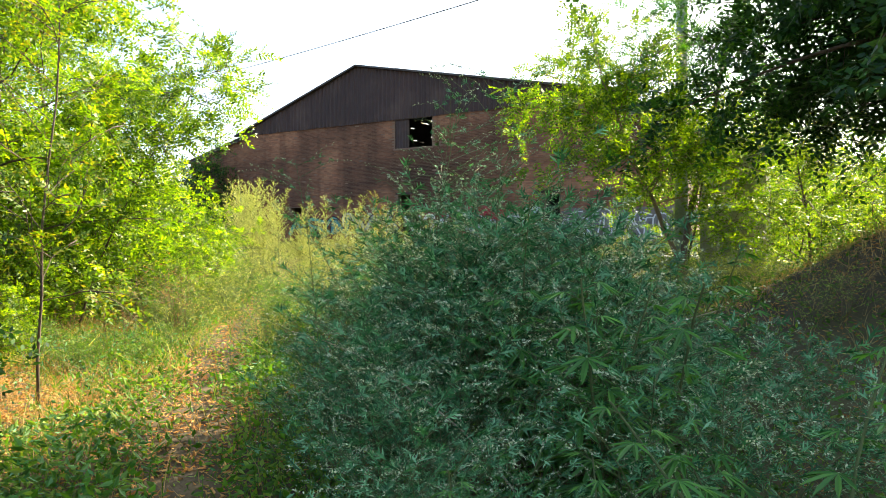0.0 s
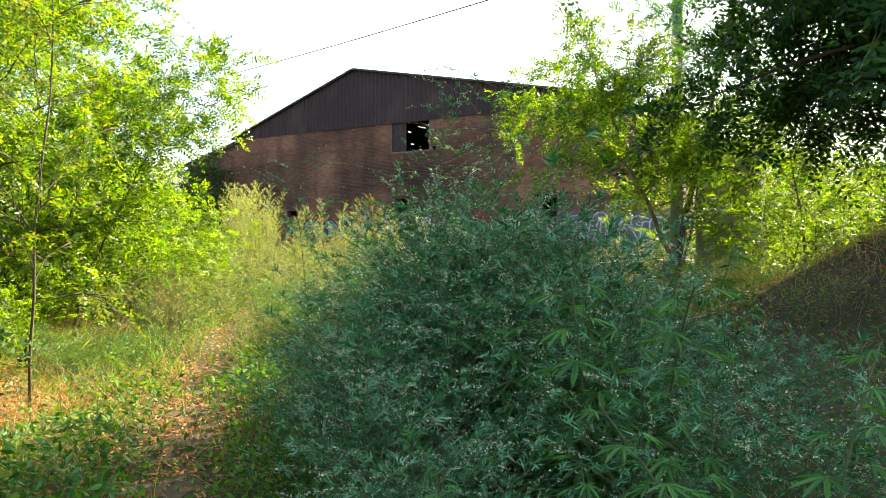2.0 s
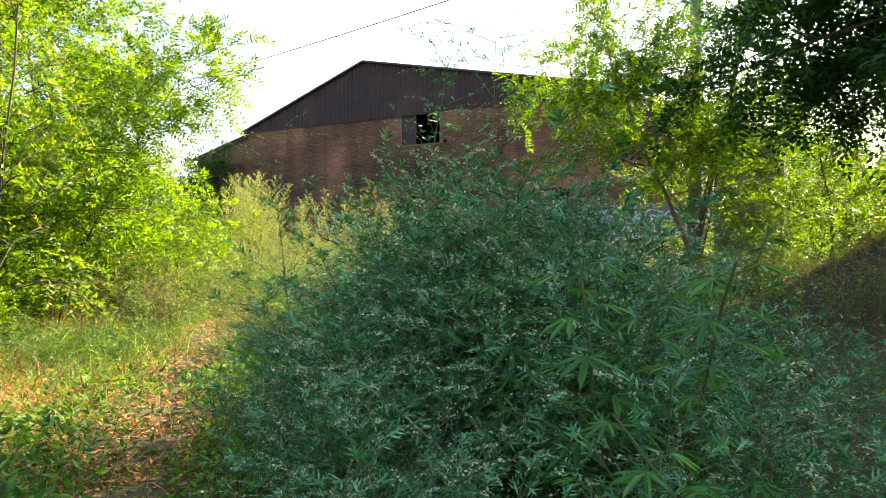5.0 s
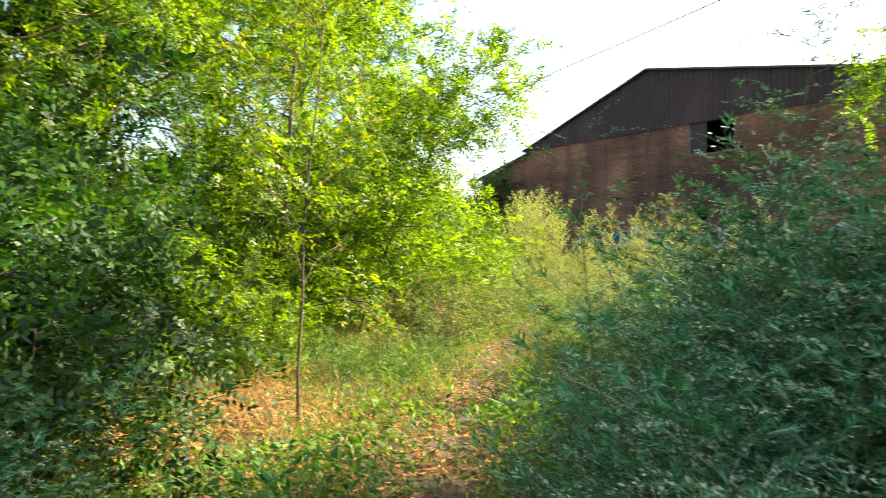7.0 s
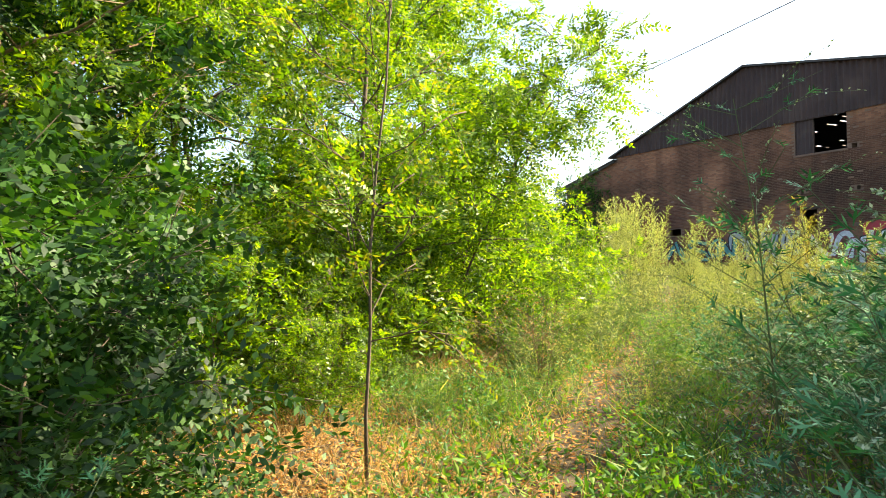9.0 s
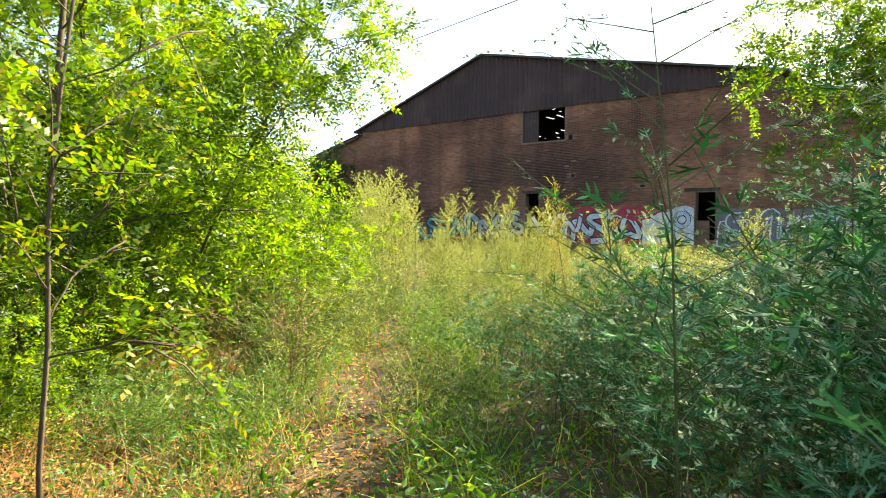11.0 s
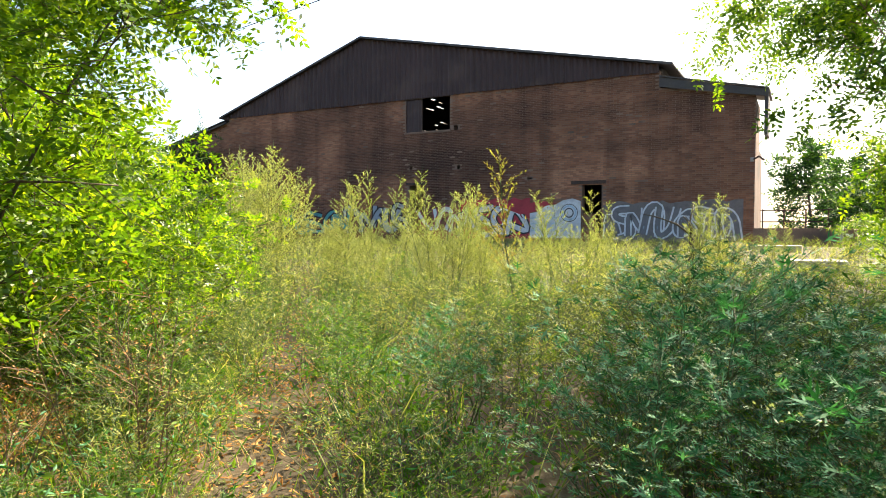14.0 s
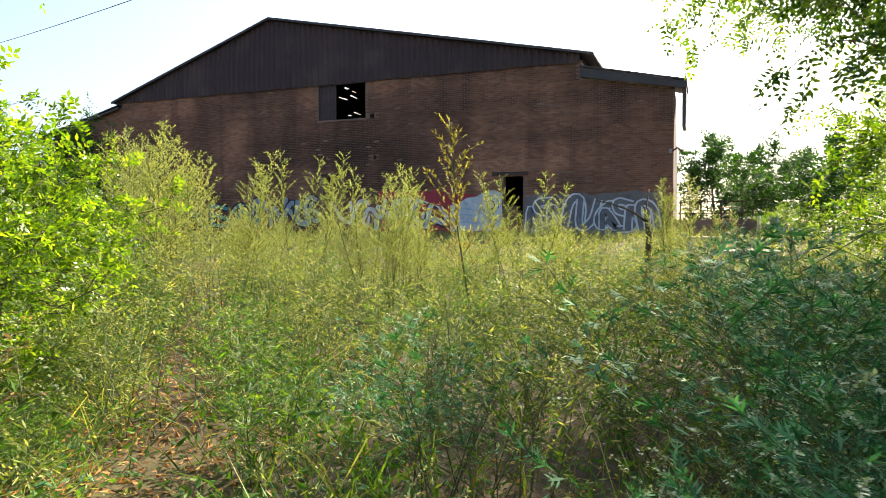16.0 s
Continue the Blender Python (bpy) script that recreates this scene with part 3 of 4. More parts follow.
def hemp(name, label, seed, tall, stems, group=""):
    """Upright stems with fans of long toothed leaflets."""
    rng = np.random.default_rng(seed)
    root = thing(name, label, "weed", group)
    wood, leaf = Geo(), Geo()
    for i in range(stems):
        az = rng.uniform(0, 6.283)
        out = rng.uniform(0.1, 0.6)
        st = curve_points((rng.normal(0, 0.08), rng.normal(0, 0.08), -0.05), (math.cos(az) * out, math.sin(az) * out, 1), tall * rng.uniform(0.75, 1.1), 9, rng, 0.06, 0.01)
        wood.tube(st, 0.009, 0.003, 5)
        for j in range(22):
            u = 0.25 + 0.75 * j / 22
            q = min(u * 9, 8.99)
            b = st[int(q)] + (st[int(q) + 1] - st[int(q)]) * (q - int(q))
            a2 = j * 1.9 + rng.uniform(-0.3, 0.3)
            size = 0.14 * (1.25 - 0.75 * u) * rng.uniform(0.8, 1.25)
            pet = np.array([math.cos(a2), math.sin(a2), 0.45])
            pet /= np.linalg.norm(pet)
            hub = b + pet * size * 0.7
            wood.tube([b, hub], 0.002, 0.0015, 3)
            flat = unit(np.array([pet[0], pet[1], -0.1 - 0.4 * rng.random()]))
            s = unit(np.cross(flat, [0, 0, 1.0]))
            fan = np.radians(np.array([-100, -62, -30, 0, 30, 62, 100]))
            dd = np.cos(fan)[:, None] * flat + np.sin(fan)[:, None] * s
            ln = size * np.array([0.45, 0.75, 0.95, 1.05, 0.95, 0.75, 0.45])
            leaf.quads(folded(np.repeat(hub[None], 7, 0), dd, unit(np.cross(dd, np.cross(s, flat))), ln, ln * 0.17))
    tagged(part("stem", wood, STEM, root), kind="stuff")
    tagged(part("foliage", leaf, HEMP, root), kind="stuff")
    return root


def plume(name, label, seed, tall, stems, mat_, group=""):
    """Tall stems that end in pyramids of seed-laden side twigs."""
    rng = np.random.default_rng(seed)
    root = thing(name, label, "weed", group)
    wood, leaf = Geo(), Geo()
    for i in range(stems):
        az, out = rng.uniform(0, 6.283), rng.uniform(0, 0.42)
        spread = 0.3 if stems > 1 else 0.0
        st = curve_points((rng.normal(0, 1) * spread, rng.normal(0, 1) * spread, -0.05), (math.cos(az) * out, math.sin(az) * out, 1), tall * rng.uniform(0.75, 1.05), 9, rng, 0.04)
        wood.tube(st, 0.008, 0.002, 4)
        for j in range(42):
            u = 0.36 + 0.64 * j / 46
            q = min(u * 9, 8.99)
            b = st[int(q)] + (st[int(q) + 1] - st[int(q)]) * (q - int(q))
            a2 = rng.uniform(0, 6.283)
            le = 0.62 * (1.06 - u) ** 0.9 * rng.uniform(0.45, 1.2) + 0.03
            tw = curve_points(b, (math.cos(a2), math.sin(a2), 1.5), le, 4, rng, 0.06, 0.10)
            wood.tube(tw[[0, 4]], 0.002, 0.001, 3)
            m = int(8 + le * 70)
            w = rng.uniform(0.2, 4, m)
            idx = np.minimum(w.astype(int), 3)
            base = tw[idx] + (tw[idx + 1] - tw[idx]) * (w - idx)[:, None]
            dirs = unit(unit(tw[idx + 1] - tw[idx]) + rng.normal(0, 0.5, (m, 3)))
            leaf.quads(blades(base, dirs, side_vectors(dirs, rng), rng.uniform(0.018, 0.042, m), rng.uniform(0.007, 0.013, m)))
    tagged(part("stem", wood, STEM, root), kind="stuff")
    tagged(part("seed", leaf, mat_, root), kind="stuff")
    return root


def put(template, spots, first=True):
    """Copies of a plant at (x, y, turn, size); the first takes the template itself."""
    for i, (x, y, turn, size) in enumerate(spots):
        m = Matrix.Translation((x, y, float(height(x, y)))) @ Matrix.Rotation(turn, 4, "Z") @ Matrix.Diagonal((size, size, size, 1))
        if i == 0 and first:
            template.matrix_basis = m
        else:
            ob = copy_thing(template, m)
            ob.scale = (size, size, size)


WALKED = np.array([(24.0, -31.2), (23.4, -30.4), (22.2, -29.7), (20.6, -28.7), (20.05, -28.1), (19.15, -27.1)])


def clear_of_walk(x, y):
    best = 99.0
    for a, b in zip(WALKED[:-1], WALKED[1:]):
        u = np.clip(np.dot((x - a[0], y - a[1]), b - a) / np.dot(b - a, b - a), 0, 1)
        best = min(best, math.hypot(x - a[0] - u * (b - a)[0], y - a[1] - u * (b - a)[1]))
    return best


def dry_spot(x, y):
    return np.maximum(np.exp(-(((x - 17.7) / 1.9) ** 2 + ((y + 28.9) / 1.5) ** 2)), np.exp(-(((x - 15.4) / 1.1) ** 2 + ((y + 26.1) / 0.9) ** 2)))


R0 = np.random.default_rng(77)
SAP_AT = (18.5, -28.27)

# left: sunlit locust thicket
tree_a = locust("locust_tree", "sunlit yellow-green locust tree with feathery leaves", 1, 5.4, 2.0, 0.5, 24, 11, 10, LOCUST, (0.05, 0.0), 0.05, BARK, 0.07, 6, leaf_len=(0.2, 0.34))
put(tree_a, [(15.3, -27.2, 0.4, 1.0), (11.6, -23.9, 2.2, 1.05), (8.2, -22.2, 4.0, 1.1), (13.4, -25.7, 3.3, 1.0), (10.0, -26.4, 5.2, 1.2), (14.4, -28.7, 1.6, 1.05)])
tree_b = locust("locust_tree", "tall locust tree with several pale stems", 2, 6.8, 2.3, 1.0, 24, 11, 9, LOCUST, (-0.05, 0.08), 0.075, BARK_WARM, 0.072, 6, leaf_len=(0.2, 0.34))
put(tree_b, [(13.2, -29.2, 0.0, 1.0), (10.4, -31.2, 2.5, 1.1), (16.4, -30.1, 3.6, 0.75), (15.2, -30.9, 5.6, 0.95)])
bush = locust("bush", "low sunlit locust growth along the edge of the thicket", 3, 1.9, 1.05, 0.1, 16, 8, 8, LOCUST, (0, 0), 0.02, BARK, 0.068, 4)
put(bush, [(15.1, -26.1, 0, 1.0), (14.5, -25.4, 1.1, 1.1), (12.8, -24.2, 2.1, 1.2), (10.8, -22.7, 3.0, 1.3), (16.9, -28.9, 4.1, 0.7), (13.7, -22.9, 1.7, 0.8), (15.5, -24.6, 2.7, 0.6), (12.4, -21.9, 0.7, 0.8), (15.4, -28.9, 5.1, 1.0), (14.3, -30.6, 0.6, 1.1), (12.0, -27.5, 2.6, 1.4), (16.3, -27.7, 3.6, 0.55), (15.9, -27.0, 0.2, 0.7), (17.1, -28.1, 1.6, 0.42), (14.4, -24.5, 4.6, 0.95), (16.0, -28.5, 5.6, 0.85), (13.6, -23.6, 0.9, 0.95)])
sapling = locust("sapling", "thin locust sapling with a straight dark stem and yellowing leaves", 5, 4.6, 0.6, 0.9, 26, 3, 8, SAPLING_LEAF, (0.10, 0.03), 0.013, BARK, 0.05, 5)
put(sapling, [(*SAP_AT, 0.3, 1.0)])
over = locust("young_locust", "young locust tree with loose fronds overhanging the path", 6, 4.1, 0.85, 2.2, 16, 7, 8, LOCUST, (0.10, 0.06), 0.016, BARK, 0.066, 6, leaf_len=(0.2, 0.34))
put(over, [(15.7, -26.3, 0.0, 1.0)])
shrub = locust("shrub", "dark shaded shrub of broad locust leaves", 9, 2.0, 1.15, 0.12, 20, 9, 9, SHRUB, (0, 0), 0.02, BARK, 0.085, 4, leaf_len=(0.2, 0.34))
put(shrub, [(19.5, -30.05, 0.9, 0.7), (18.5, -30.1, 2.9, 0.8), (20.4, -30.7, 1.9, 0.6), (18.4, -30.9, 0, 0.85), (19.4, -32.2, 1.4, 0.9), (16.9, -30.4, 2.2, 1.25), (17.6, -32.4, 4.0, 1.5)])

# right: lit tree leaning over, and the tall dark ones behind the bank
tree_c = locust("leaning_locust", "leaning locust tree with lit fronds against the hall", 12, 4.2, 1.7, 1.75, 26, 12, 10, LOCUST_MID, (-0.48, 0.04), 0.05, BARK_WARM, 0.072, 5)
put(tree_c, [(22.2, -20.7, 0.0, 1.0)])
airy = locust("tall_locust", "tall airy locust tree with drooping blue-green fronds", 13, 6.4, 2.1, 2.9, 24, 10, 8, AIRY, (0.0, 0.0), 0.06, BARK, 0.062, 7, 0.10, "", 0.25, (0.2, 0.34))
put(airy, [(21.7, -20.2, 1.0, 1.0)])
tree_d = locust("dark_tree", "large dark locust tree casting deep shade", 14, 7.5, 3.2, 1.75, 38, 16, 12, LOCUST_SHADED, (-0.04, 0.0), 0.12, BARK, 0.12, 4, 0.07, "", 0.2, (0.2, 0.36))
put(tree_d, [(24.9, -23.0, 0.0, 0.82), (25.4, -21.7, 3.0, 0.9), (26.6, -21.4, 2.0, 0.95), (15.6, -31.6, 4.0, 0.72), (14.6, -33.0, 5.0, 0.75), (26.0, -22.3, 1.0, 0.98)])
bush_r = locust("bush", "half-lit locust growth beside the bank", 17, 2.4, 1.2, 0.2, 16, 8, 8, LOCUST, (0, 0), 0.025, BARK, 0.06, 4)
put(bush_r, [(23.6, -20.6, 0, 1.0), (21.6, -18.6, 2, 1.1), (22.6, -16.2, 1, 1.2), (23.4, -19.6, 2.5, 0.75), (24.7, -16.6, 2.9, 1.0), (23.3, -17.0, 3.9, 0.9), (20.9, -8.2, 2, 0.4), (22.6, -11.5, 1, 0.6), (21.9, -5.0, 5, 0.45), (24.0, -9.0, 4, 0.9), (21.2, -14.2, 0.4, 0.4)])

# weeds to the right of the path: shaded mugwort and hemp
mug = [mugwort("mugwort", "arching silver-green mugwort with fine seed heads", s, 1.5, 0.85, 10, 12, 8, MUGWORT, MUGWORT_SEED, 34, 0.08, group="weeds beside the path", slim=0.16, bead_l=0.018, bare=0.34, reach=0.42, seedy=0.55) for s in (21, 22, 23)]
tall = mugwort("tall_mugwort", "tall slender mugwort rising above the rest", 27, 2.1, 0.05, 1, 26, 6, MUGWORT, MUGWORT_SEED, 16, 0.055, group="weeds beside the path", slim=0.10, bare=0.3, wander=0.025)
put(tall, [(20.9, -27.75, 0.4, 0.8), (21.7, -27.9, 2.4, 1.0), (21.95, -27.6, 1.2, 1.05), (20.7, -26.3, 2.0, 1.0), (21.3, -25.9, 4.0, 0.95)])
hmp = [hemp("hemp_plant", "green hemp-like weed with fans of narrow leaves", s, 1.15, 4, "weeds beside the path") for s in (31, 32)]
spots = [[], [], []]
tries = 0
while sum(map(len, spots)) < 60 and tries < 9000:
    tries += 1
    x, y = R0.uniform(19.4, 25.4), R0.uniform(-31.2, -24.8)
    d = float(trail_distance(x, y))
    if d < 0.3 or d > 3.9 or math.hypot(x - 24.0, y + 31.2) < 1.6:
        continue
    if any(math.hypot(x - a, y - b) < 0.42 for sp in spots for a, b, _, _ in sp):
        continue
    gap = clear_of_walk(x, y)
    ahead = x < 20.9
    if gap < (1.4 if ahead else 0.68) or (y > -28.8 and x - 23.9 > -0.17 * (y + 31.2)):
        continue
    most = (0.6 if gap < 1.8 else 0.8 if gap < 3.0 else 0.95) if ahead else (0.62 if gap < 1.0 else 0.85 if gap < 1.4 else 1.0)
    spots[R0.integers(0, 3)].append((x, y, R0.uniform(0, 6.28), R0.uniform(most - 0.18, most)))
spots[0] += [(22.2, -27.3, 1.0, 1.2), (25.6, -28.6, 2.0, 0.6), (24.6, -25.2, 2.0, 0.6)]
spots[1] += [(21.3, -26.0, 2.0, 1.15), (25.2, -29.6, 0.4, 0.6)]
# keep clear of the bend in the path; lower growth before the bank
spots = [[(x, y, turn, size * (0.7 if y > -29.6 and x - 24.03 > -0.29 * (y + 31.24) else 1.0)) for x, y, turn, size in sp if math.hypot(x - 20.62, y + 28.68) > 1.3 and math.hypot(x - 20.1, y + 28.1) > 1.3] for sp in spots]
spots[0] += [(22.75, -29.25, 0.9, 0.58), (21.8, -28.6, 4.9, 0.55)]
spots[1] += [(22.25, -28.9, 2.9, 0.58)]
spots[2] += [(21.75, -28.3, 0.6, 0.6), (22.1, -28.3, 2.6, 0.75), (20.9, -30.3, 0.3, 0.6), (21.3, -30.8, 2.3, 0.55)]
spots[0] += [(18.3, -24.7, 0.5, 0.5), (19.6, -23.4, 1.5, 0.7), (19.4, -21.9, 3.0, 0.7)]
spots[1] += [(21.8, -27.7, 4.4, 0.95), (21.95, -27.5, 4.4, 1.1)]
# the growth steps down towards the bank
def before_bank(x, y, size):
    turn = math.degrees(math.atan2(23.95 - x, y + 31.2))
    if turn > 18.5 or y < -29.9:
        return size
    d = math.hypot(x - 23.95, y + 31.2)
    return min(size, max(0.3, (1.45 - 0.012 * d * (19.5 - turn) - float(height(x, y))) / 1.6))


spots = [[(x, y, turn, before_bank(x, y, size)) for x, y, turn, size in sp] for sp in spots]
spots[0] += [(23.7, -26.6, 0.4, 0.5), (24.15, -28.15, 3.4, 0.6)]
spots[1] += [(24.3, -28.8, 2.2, 0.48), (24.75, -27.3, 5.2, 0.5)]
for m_, sp in zip(mug, spots):
    put(m_, sp)
put(hmp[0], [(22.85, -29.4, 0, 0.65), (23.9, -29.2, 2, 1.0), (22.9, -28.6, 1, 1.1), (24.6, -28.9, 4, 0.8)])
put(hmp[1], [(23.5, -29.6, 0.5, 0.75), (24.6, -29.6, 1.9, 0.85), (22.6, -27.9, 4, 1.15), (24.9, -30.2, 0.2, 0.7), (25.3, -29.0, 1.2, 0.8), (23.2, -28.3, 3.7, 1.2), (23.0, -26.8, 0.9, 1.2)])

# field in the sun before the hall
fld = [mugwort("field_weed", "sunlit yellow-green wispy weed going to seed", s, 1.0, 1.05, 9, 11, 8, FIELD, FIELD, 20, 0.055, group="weeds of the field", lobes=False, slim=0.19, bare=0.1, stem_r=0.004, bead_l=0.018, reach=0.42) for s in (41, 42, 43)]
grn = mugwort("field_weed", "fresh green leafy weed in the field", 44, 0.8, 0.6, 9, 11, 8, GRASS, PLUME, 6, 0.07, group="weeds of the field", lobes=False, slim=0.16, stem_r=0.005)
fldf = mugwort("far_field_weed", "pale yellow-green weed standing far out in the field", 45, 1.05, 0.75, 6, 7, 6, FIELD, PLUME, 2, 0.10, group="weeds of the field", lobes=False, slim=0.22)
spots = [[], [], [], [], []]
allsp = []
tries = 0
while len(allsp) < 430 and tries < 40000:
    tries += 1
    close = R0.random() < 0.45
    x, y = (R0.uniform(12, 24), R0.uniform(-27.2, -19)) if close else (R0.uniform(-10, 26), R0.uniform(-20, -1.5))
    d = float(trail_distance(x, y))
    if abs(d) < 0.22 or float(np.exp(-(((x - 16.5) / 1.0) ** 2 + ((y + 26.6) / 0.9) ** 2))) > 0.4 or (d > 0 and y < -25.4 and x > 19.4) or (d < 0 and y < -26.6) or math.hypot(x - 18.5, y + 28.3) < 1.3 or (d < -2.0 and y < -23.5 and x < 16) or math.hypot((x - 26.2), y + 22.6) < 2.6:
        continue
    if x < -0.4 - 1.05 * (y + 22.4) or clear_of_walk(x, y) < 1.0:
        continue
    if any((x - a) ** 2 + (y - b) ** 2 < (0.2 if close else 0.6) for a, b in allsp):
        continue
    allsp.append((x, y))
    gap = clear_of_walk(x, y)
    most = 0.55 if gap < 1.7 else 0.8 if gap < 2.8 else 1.05 if gap < 5 else 1.3
    most = min(most, (1.30 - float(height(x, y))) * (1.0 if y < -17.5 else 1.05))
    most *= 1.35 if R0.random() < 0.22 else 1.0
    size = R0.uniform(most * 0.6, most)
    spots[4 if y > -17.5 else 3 if R0.random() < 0.3 else R0.integers(0, 3)].append((x, y, R0.uniform(0, 6.28), size))
near_path = np.random.default_rng(46)
while len(spots[3]) < 62:
    x, y = near_path.uniform(13.5, 19.5), near_path.uniform(-27.0, -20.5)
    d = float(trail_distance(x, y))
    if -2.2 < d < -0.35 and clear_of_walk(x, y) > 1.0 and math.hypot(x - 15.4, y + 26.1) > 1.1:
        spots[3].append((x, y, near_path.uniform(0, 6.28), near_path.uniform(0.38, 0.62)))
while len(spots[3]) < 88:
    x, y = near_path.uniform(14.5, 20.0), near_path.uniform(-28.0, -22.5)
    d = float(trail_distance(x, y))
    if -2.4 < d < -0.45 and clear_of_walk(x, y) > 1.15 and float(dry_spot(x, y)) < 0.35:
        spots[3].append((x, y, near_path.uniform(0, 6.28), near_path.uniform(0.35, 0.6)))
for m_, sp in zip(fld + [grn], spots):
    put(m_, sp)

# the far part of the field: one growth, past counting
bulk = {}
for x, y, turn, size in spots[4]:
    c, s_ = math.cos(turn) * size, math.sin(turn) * size
    base = np.array([x, y, float(height(x, y))])
    for ob in fldf.children:
        me = ob.data
        co = np.empty(len(me.vertices) * 3)
        me.vertices.foreach_get("co", co)
        co = co.reshape(-1, 3) @ np.array([[c, s_, 0], [-s_, c, 0], [0, 0, size]]) + base
        bulk.setdefault(ob.name, (Geo(), me.materials[0]))[0].add(co, [tuple(p.vertices) for p in me.polygons])
for ob in list(fldf.children):
    bpy.data.objects.remove(ob)
fldf.location = (8.0, -12.0, float(height(8.0, -12.0)))
tagged(fldf, "pale yellow-green weeds standing far out in the field", "weeds", kind="stuff")
for name, (g, mt) in bulk.items():
    ob = tagged(part(name.split(".")[0], g, mt, fldf), kind="stuff")
    ob.matrix_parent_inverse = Matrix.Translation(-fldf.location)
pl = plume("plume_weed", "tall yellow-green weed with plumed seed heads", 51, 2.15, 7, PLUME, "plumed weeds")
put(pl, [(16.4, -21.0, 2.2, 0.75), (14.9, -21.3, 1.2, 0.85), (18.9, -19.4, 3.2, 0.7), (13.3, -20.8, 0, 1.0), (12.5, -20.3, 1, 1.15), (14.4, -19.0, 2, 0.95), (15.8, -19.4, 3, 0.85), (10.4, -18.4, 0.5, 1.2), (17.2, -20.2, 4.4, 0.75), (11.4, -19.4, 4, 1.2), (9.2, -17.4, 5, 1.25)] + [(R0.uniform(8.5, 19.5), R0.uniform(-21.5, -12.5), R0.uniform(0, 6.28), R0.uniform(0.36, 0.58)) for _ in range(34)])
pr = plume("plume_weed", "single tall russet plume weed", 52, 1.85, 1, RUSSET)
put(pr, [(17.65, -22.1, 0, 1.2)])


# grass, straw and fallen leaves
def tufts(name, label, n, region, mat_, lo, hi, wide, seed, dens, lean=0.5):
    rng = np.random.default_rng(seed)
    pts = []
    while len(pts) < n:
        x, y = rng.uniform(region[0], region[1], 4000), rng.uniform(region[2], region[3], 4000)
        keep = rng.random(4000) < dens(x, y)
        pts += list(zip(x[keep], y[keep]))
    p = np.array(pts[:n])
    p = np.column_stack([p, height(p[:, 0], p[:, 1]) - 0.01])
    h = rng.uniform(lo, hi, n)[:, None]
    d = unit(np.column_stack([rng.normal(0, lean, n), rng.normal(0, lean, n), np.ones(n)]))
    s = unit(np.cross(d, rng.normal(0, 1, (n, 3))))
    bend = unit(d * [1, 1, 0.0] + 1e-6)
    a, b = p + d * h * 0.55, p + d * h * 0.85 + bend * h * 0.3
    g = Geo()
    g.quads(np.stack([p - s * wide / 2, p + s * wide / 2, a + s * wide * 0.4, a - s * wide * 0.4], 1))
    g.quads(np.stack([a - s * wide * 0.4, a + s * wide * 0.4, b + s * wide * 0.05, b - s * wide * 0.05], 1))
    ob = new(name, g.mesh(name, mat_))
    return tagged(ob, label, "grass", kind="stuff")


def band(lo, hi):
    return lambda x, y: ((trail_distance(x, y) > lo) & (trail_distance(x, y) < hi)).astype(float)


def carpet(name, label, n, region, mat_, lo, hi, up, seed, dens, ratio=0.45):
    """Low broad leaves close over the soil."""
    rng = np.random.default_rng(seed)
    pts = []
    while len(pts) < n:
        x, y = rng.uniform(region[0], region[1], 4000), rng.uniform(region[2], region[3], 4000)
        keep = rng.random(4000) < dens(x, y)
        pts += list(zip(x[keep], y[keep]))
    p = np.array(pts[:n])
    clump = 0.5 + 0.5 * np.sin(p[:, 0] * 2.3 + 1.7 * np.sin(p[:, 1] * 1.9)) * np.sin(p[:, 1] * 2.7 + p[:, 0])
    p = np.column_stack([p, height(p[:, 0], p[:, 1]) + 0.02 + rng.uniform(0, 1, n) * up * (0.25 + clump)])
    d = unit(np.column_stack([rng.normal(0, 1, n), rng.normal(0, 1, n), rng.normal(0.35, 0.5, n)]))
    ln = rng.uniform(lo, hi, n)
    g = Geo()
    g.quads(blades(p, d, side_vectors(d, rng), ln, ln * ratio, 0.15))
    return tagged(new(name, g.mesh(name, mat_)), label, "undergrowth", kind="stuff")


def bank(x, y):
    return np.exp(-(((x - 25.8) / 2.6) ** 2 + ((y + 23.0) / 2.8) ** 2))


tufts("grass", "green grass along the path", 20000, (10, 26, -33, -18), GRASS, 0.10, 0.30, 0.007, 61, lambda x, y: band(-2.6, 0.9)(x, y) * np.clip(np.abs(trail_distance(x, y)) * 1.2 - 0.05, 0.05, 1) * np.clip(1 - 1.1 * dry_spot(x, y), 0, 1))
tufts("dry_grass", "straw-coloured dry grass under the trees and on the bank", 23500, (8, 30, -32, -14), STRAW, 0.10, 0.36, 0.005, 62, lambda x, y: band(-4.5, -0.3)(x, y) * np.where(x < 19.3, 0.14, 0.04) + dry_spot(x, y) + 0.7 * bank(x, y) + 0.7 * np.exp(-((x - 20.2) ** 2 + (y + 24.4) ** 2)) + 0.08)
tufts("green_field_grass", "fresh green grass between the weeds of the field", 14000, (5, 28, -27.5, -12), GRASS, 0.15, 0.42, 0.009, 69, lambda x, y: np.where(np.abs(trail_distance(x, y)) > 0.3, 1.0, 0.1) * (bank(x, y) < 0.12))
tufts("field_grass", "mixed green and yellow grass across the field", 17000, (-5, 28, -27.5, -1), FIELD, 0.22, 0.6, 0.008, 63, lambda x, y: np.where(np.abs(trail_distance(x, y)) > 0.3, 1.0, 0.15) * (bank(x, y) < 0.12))
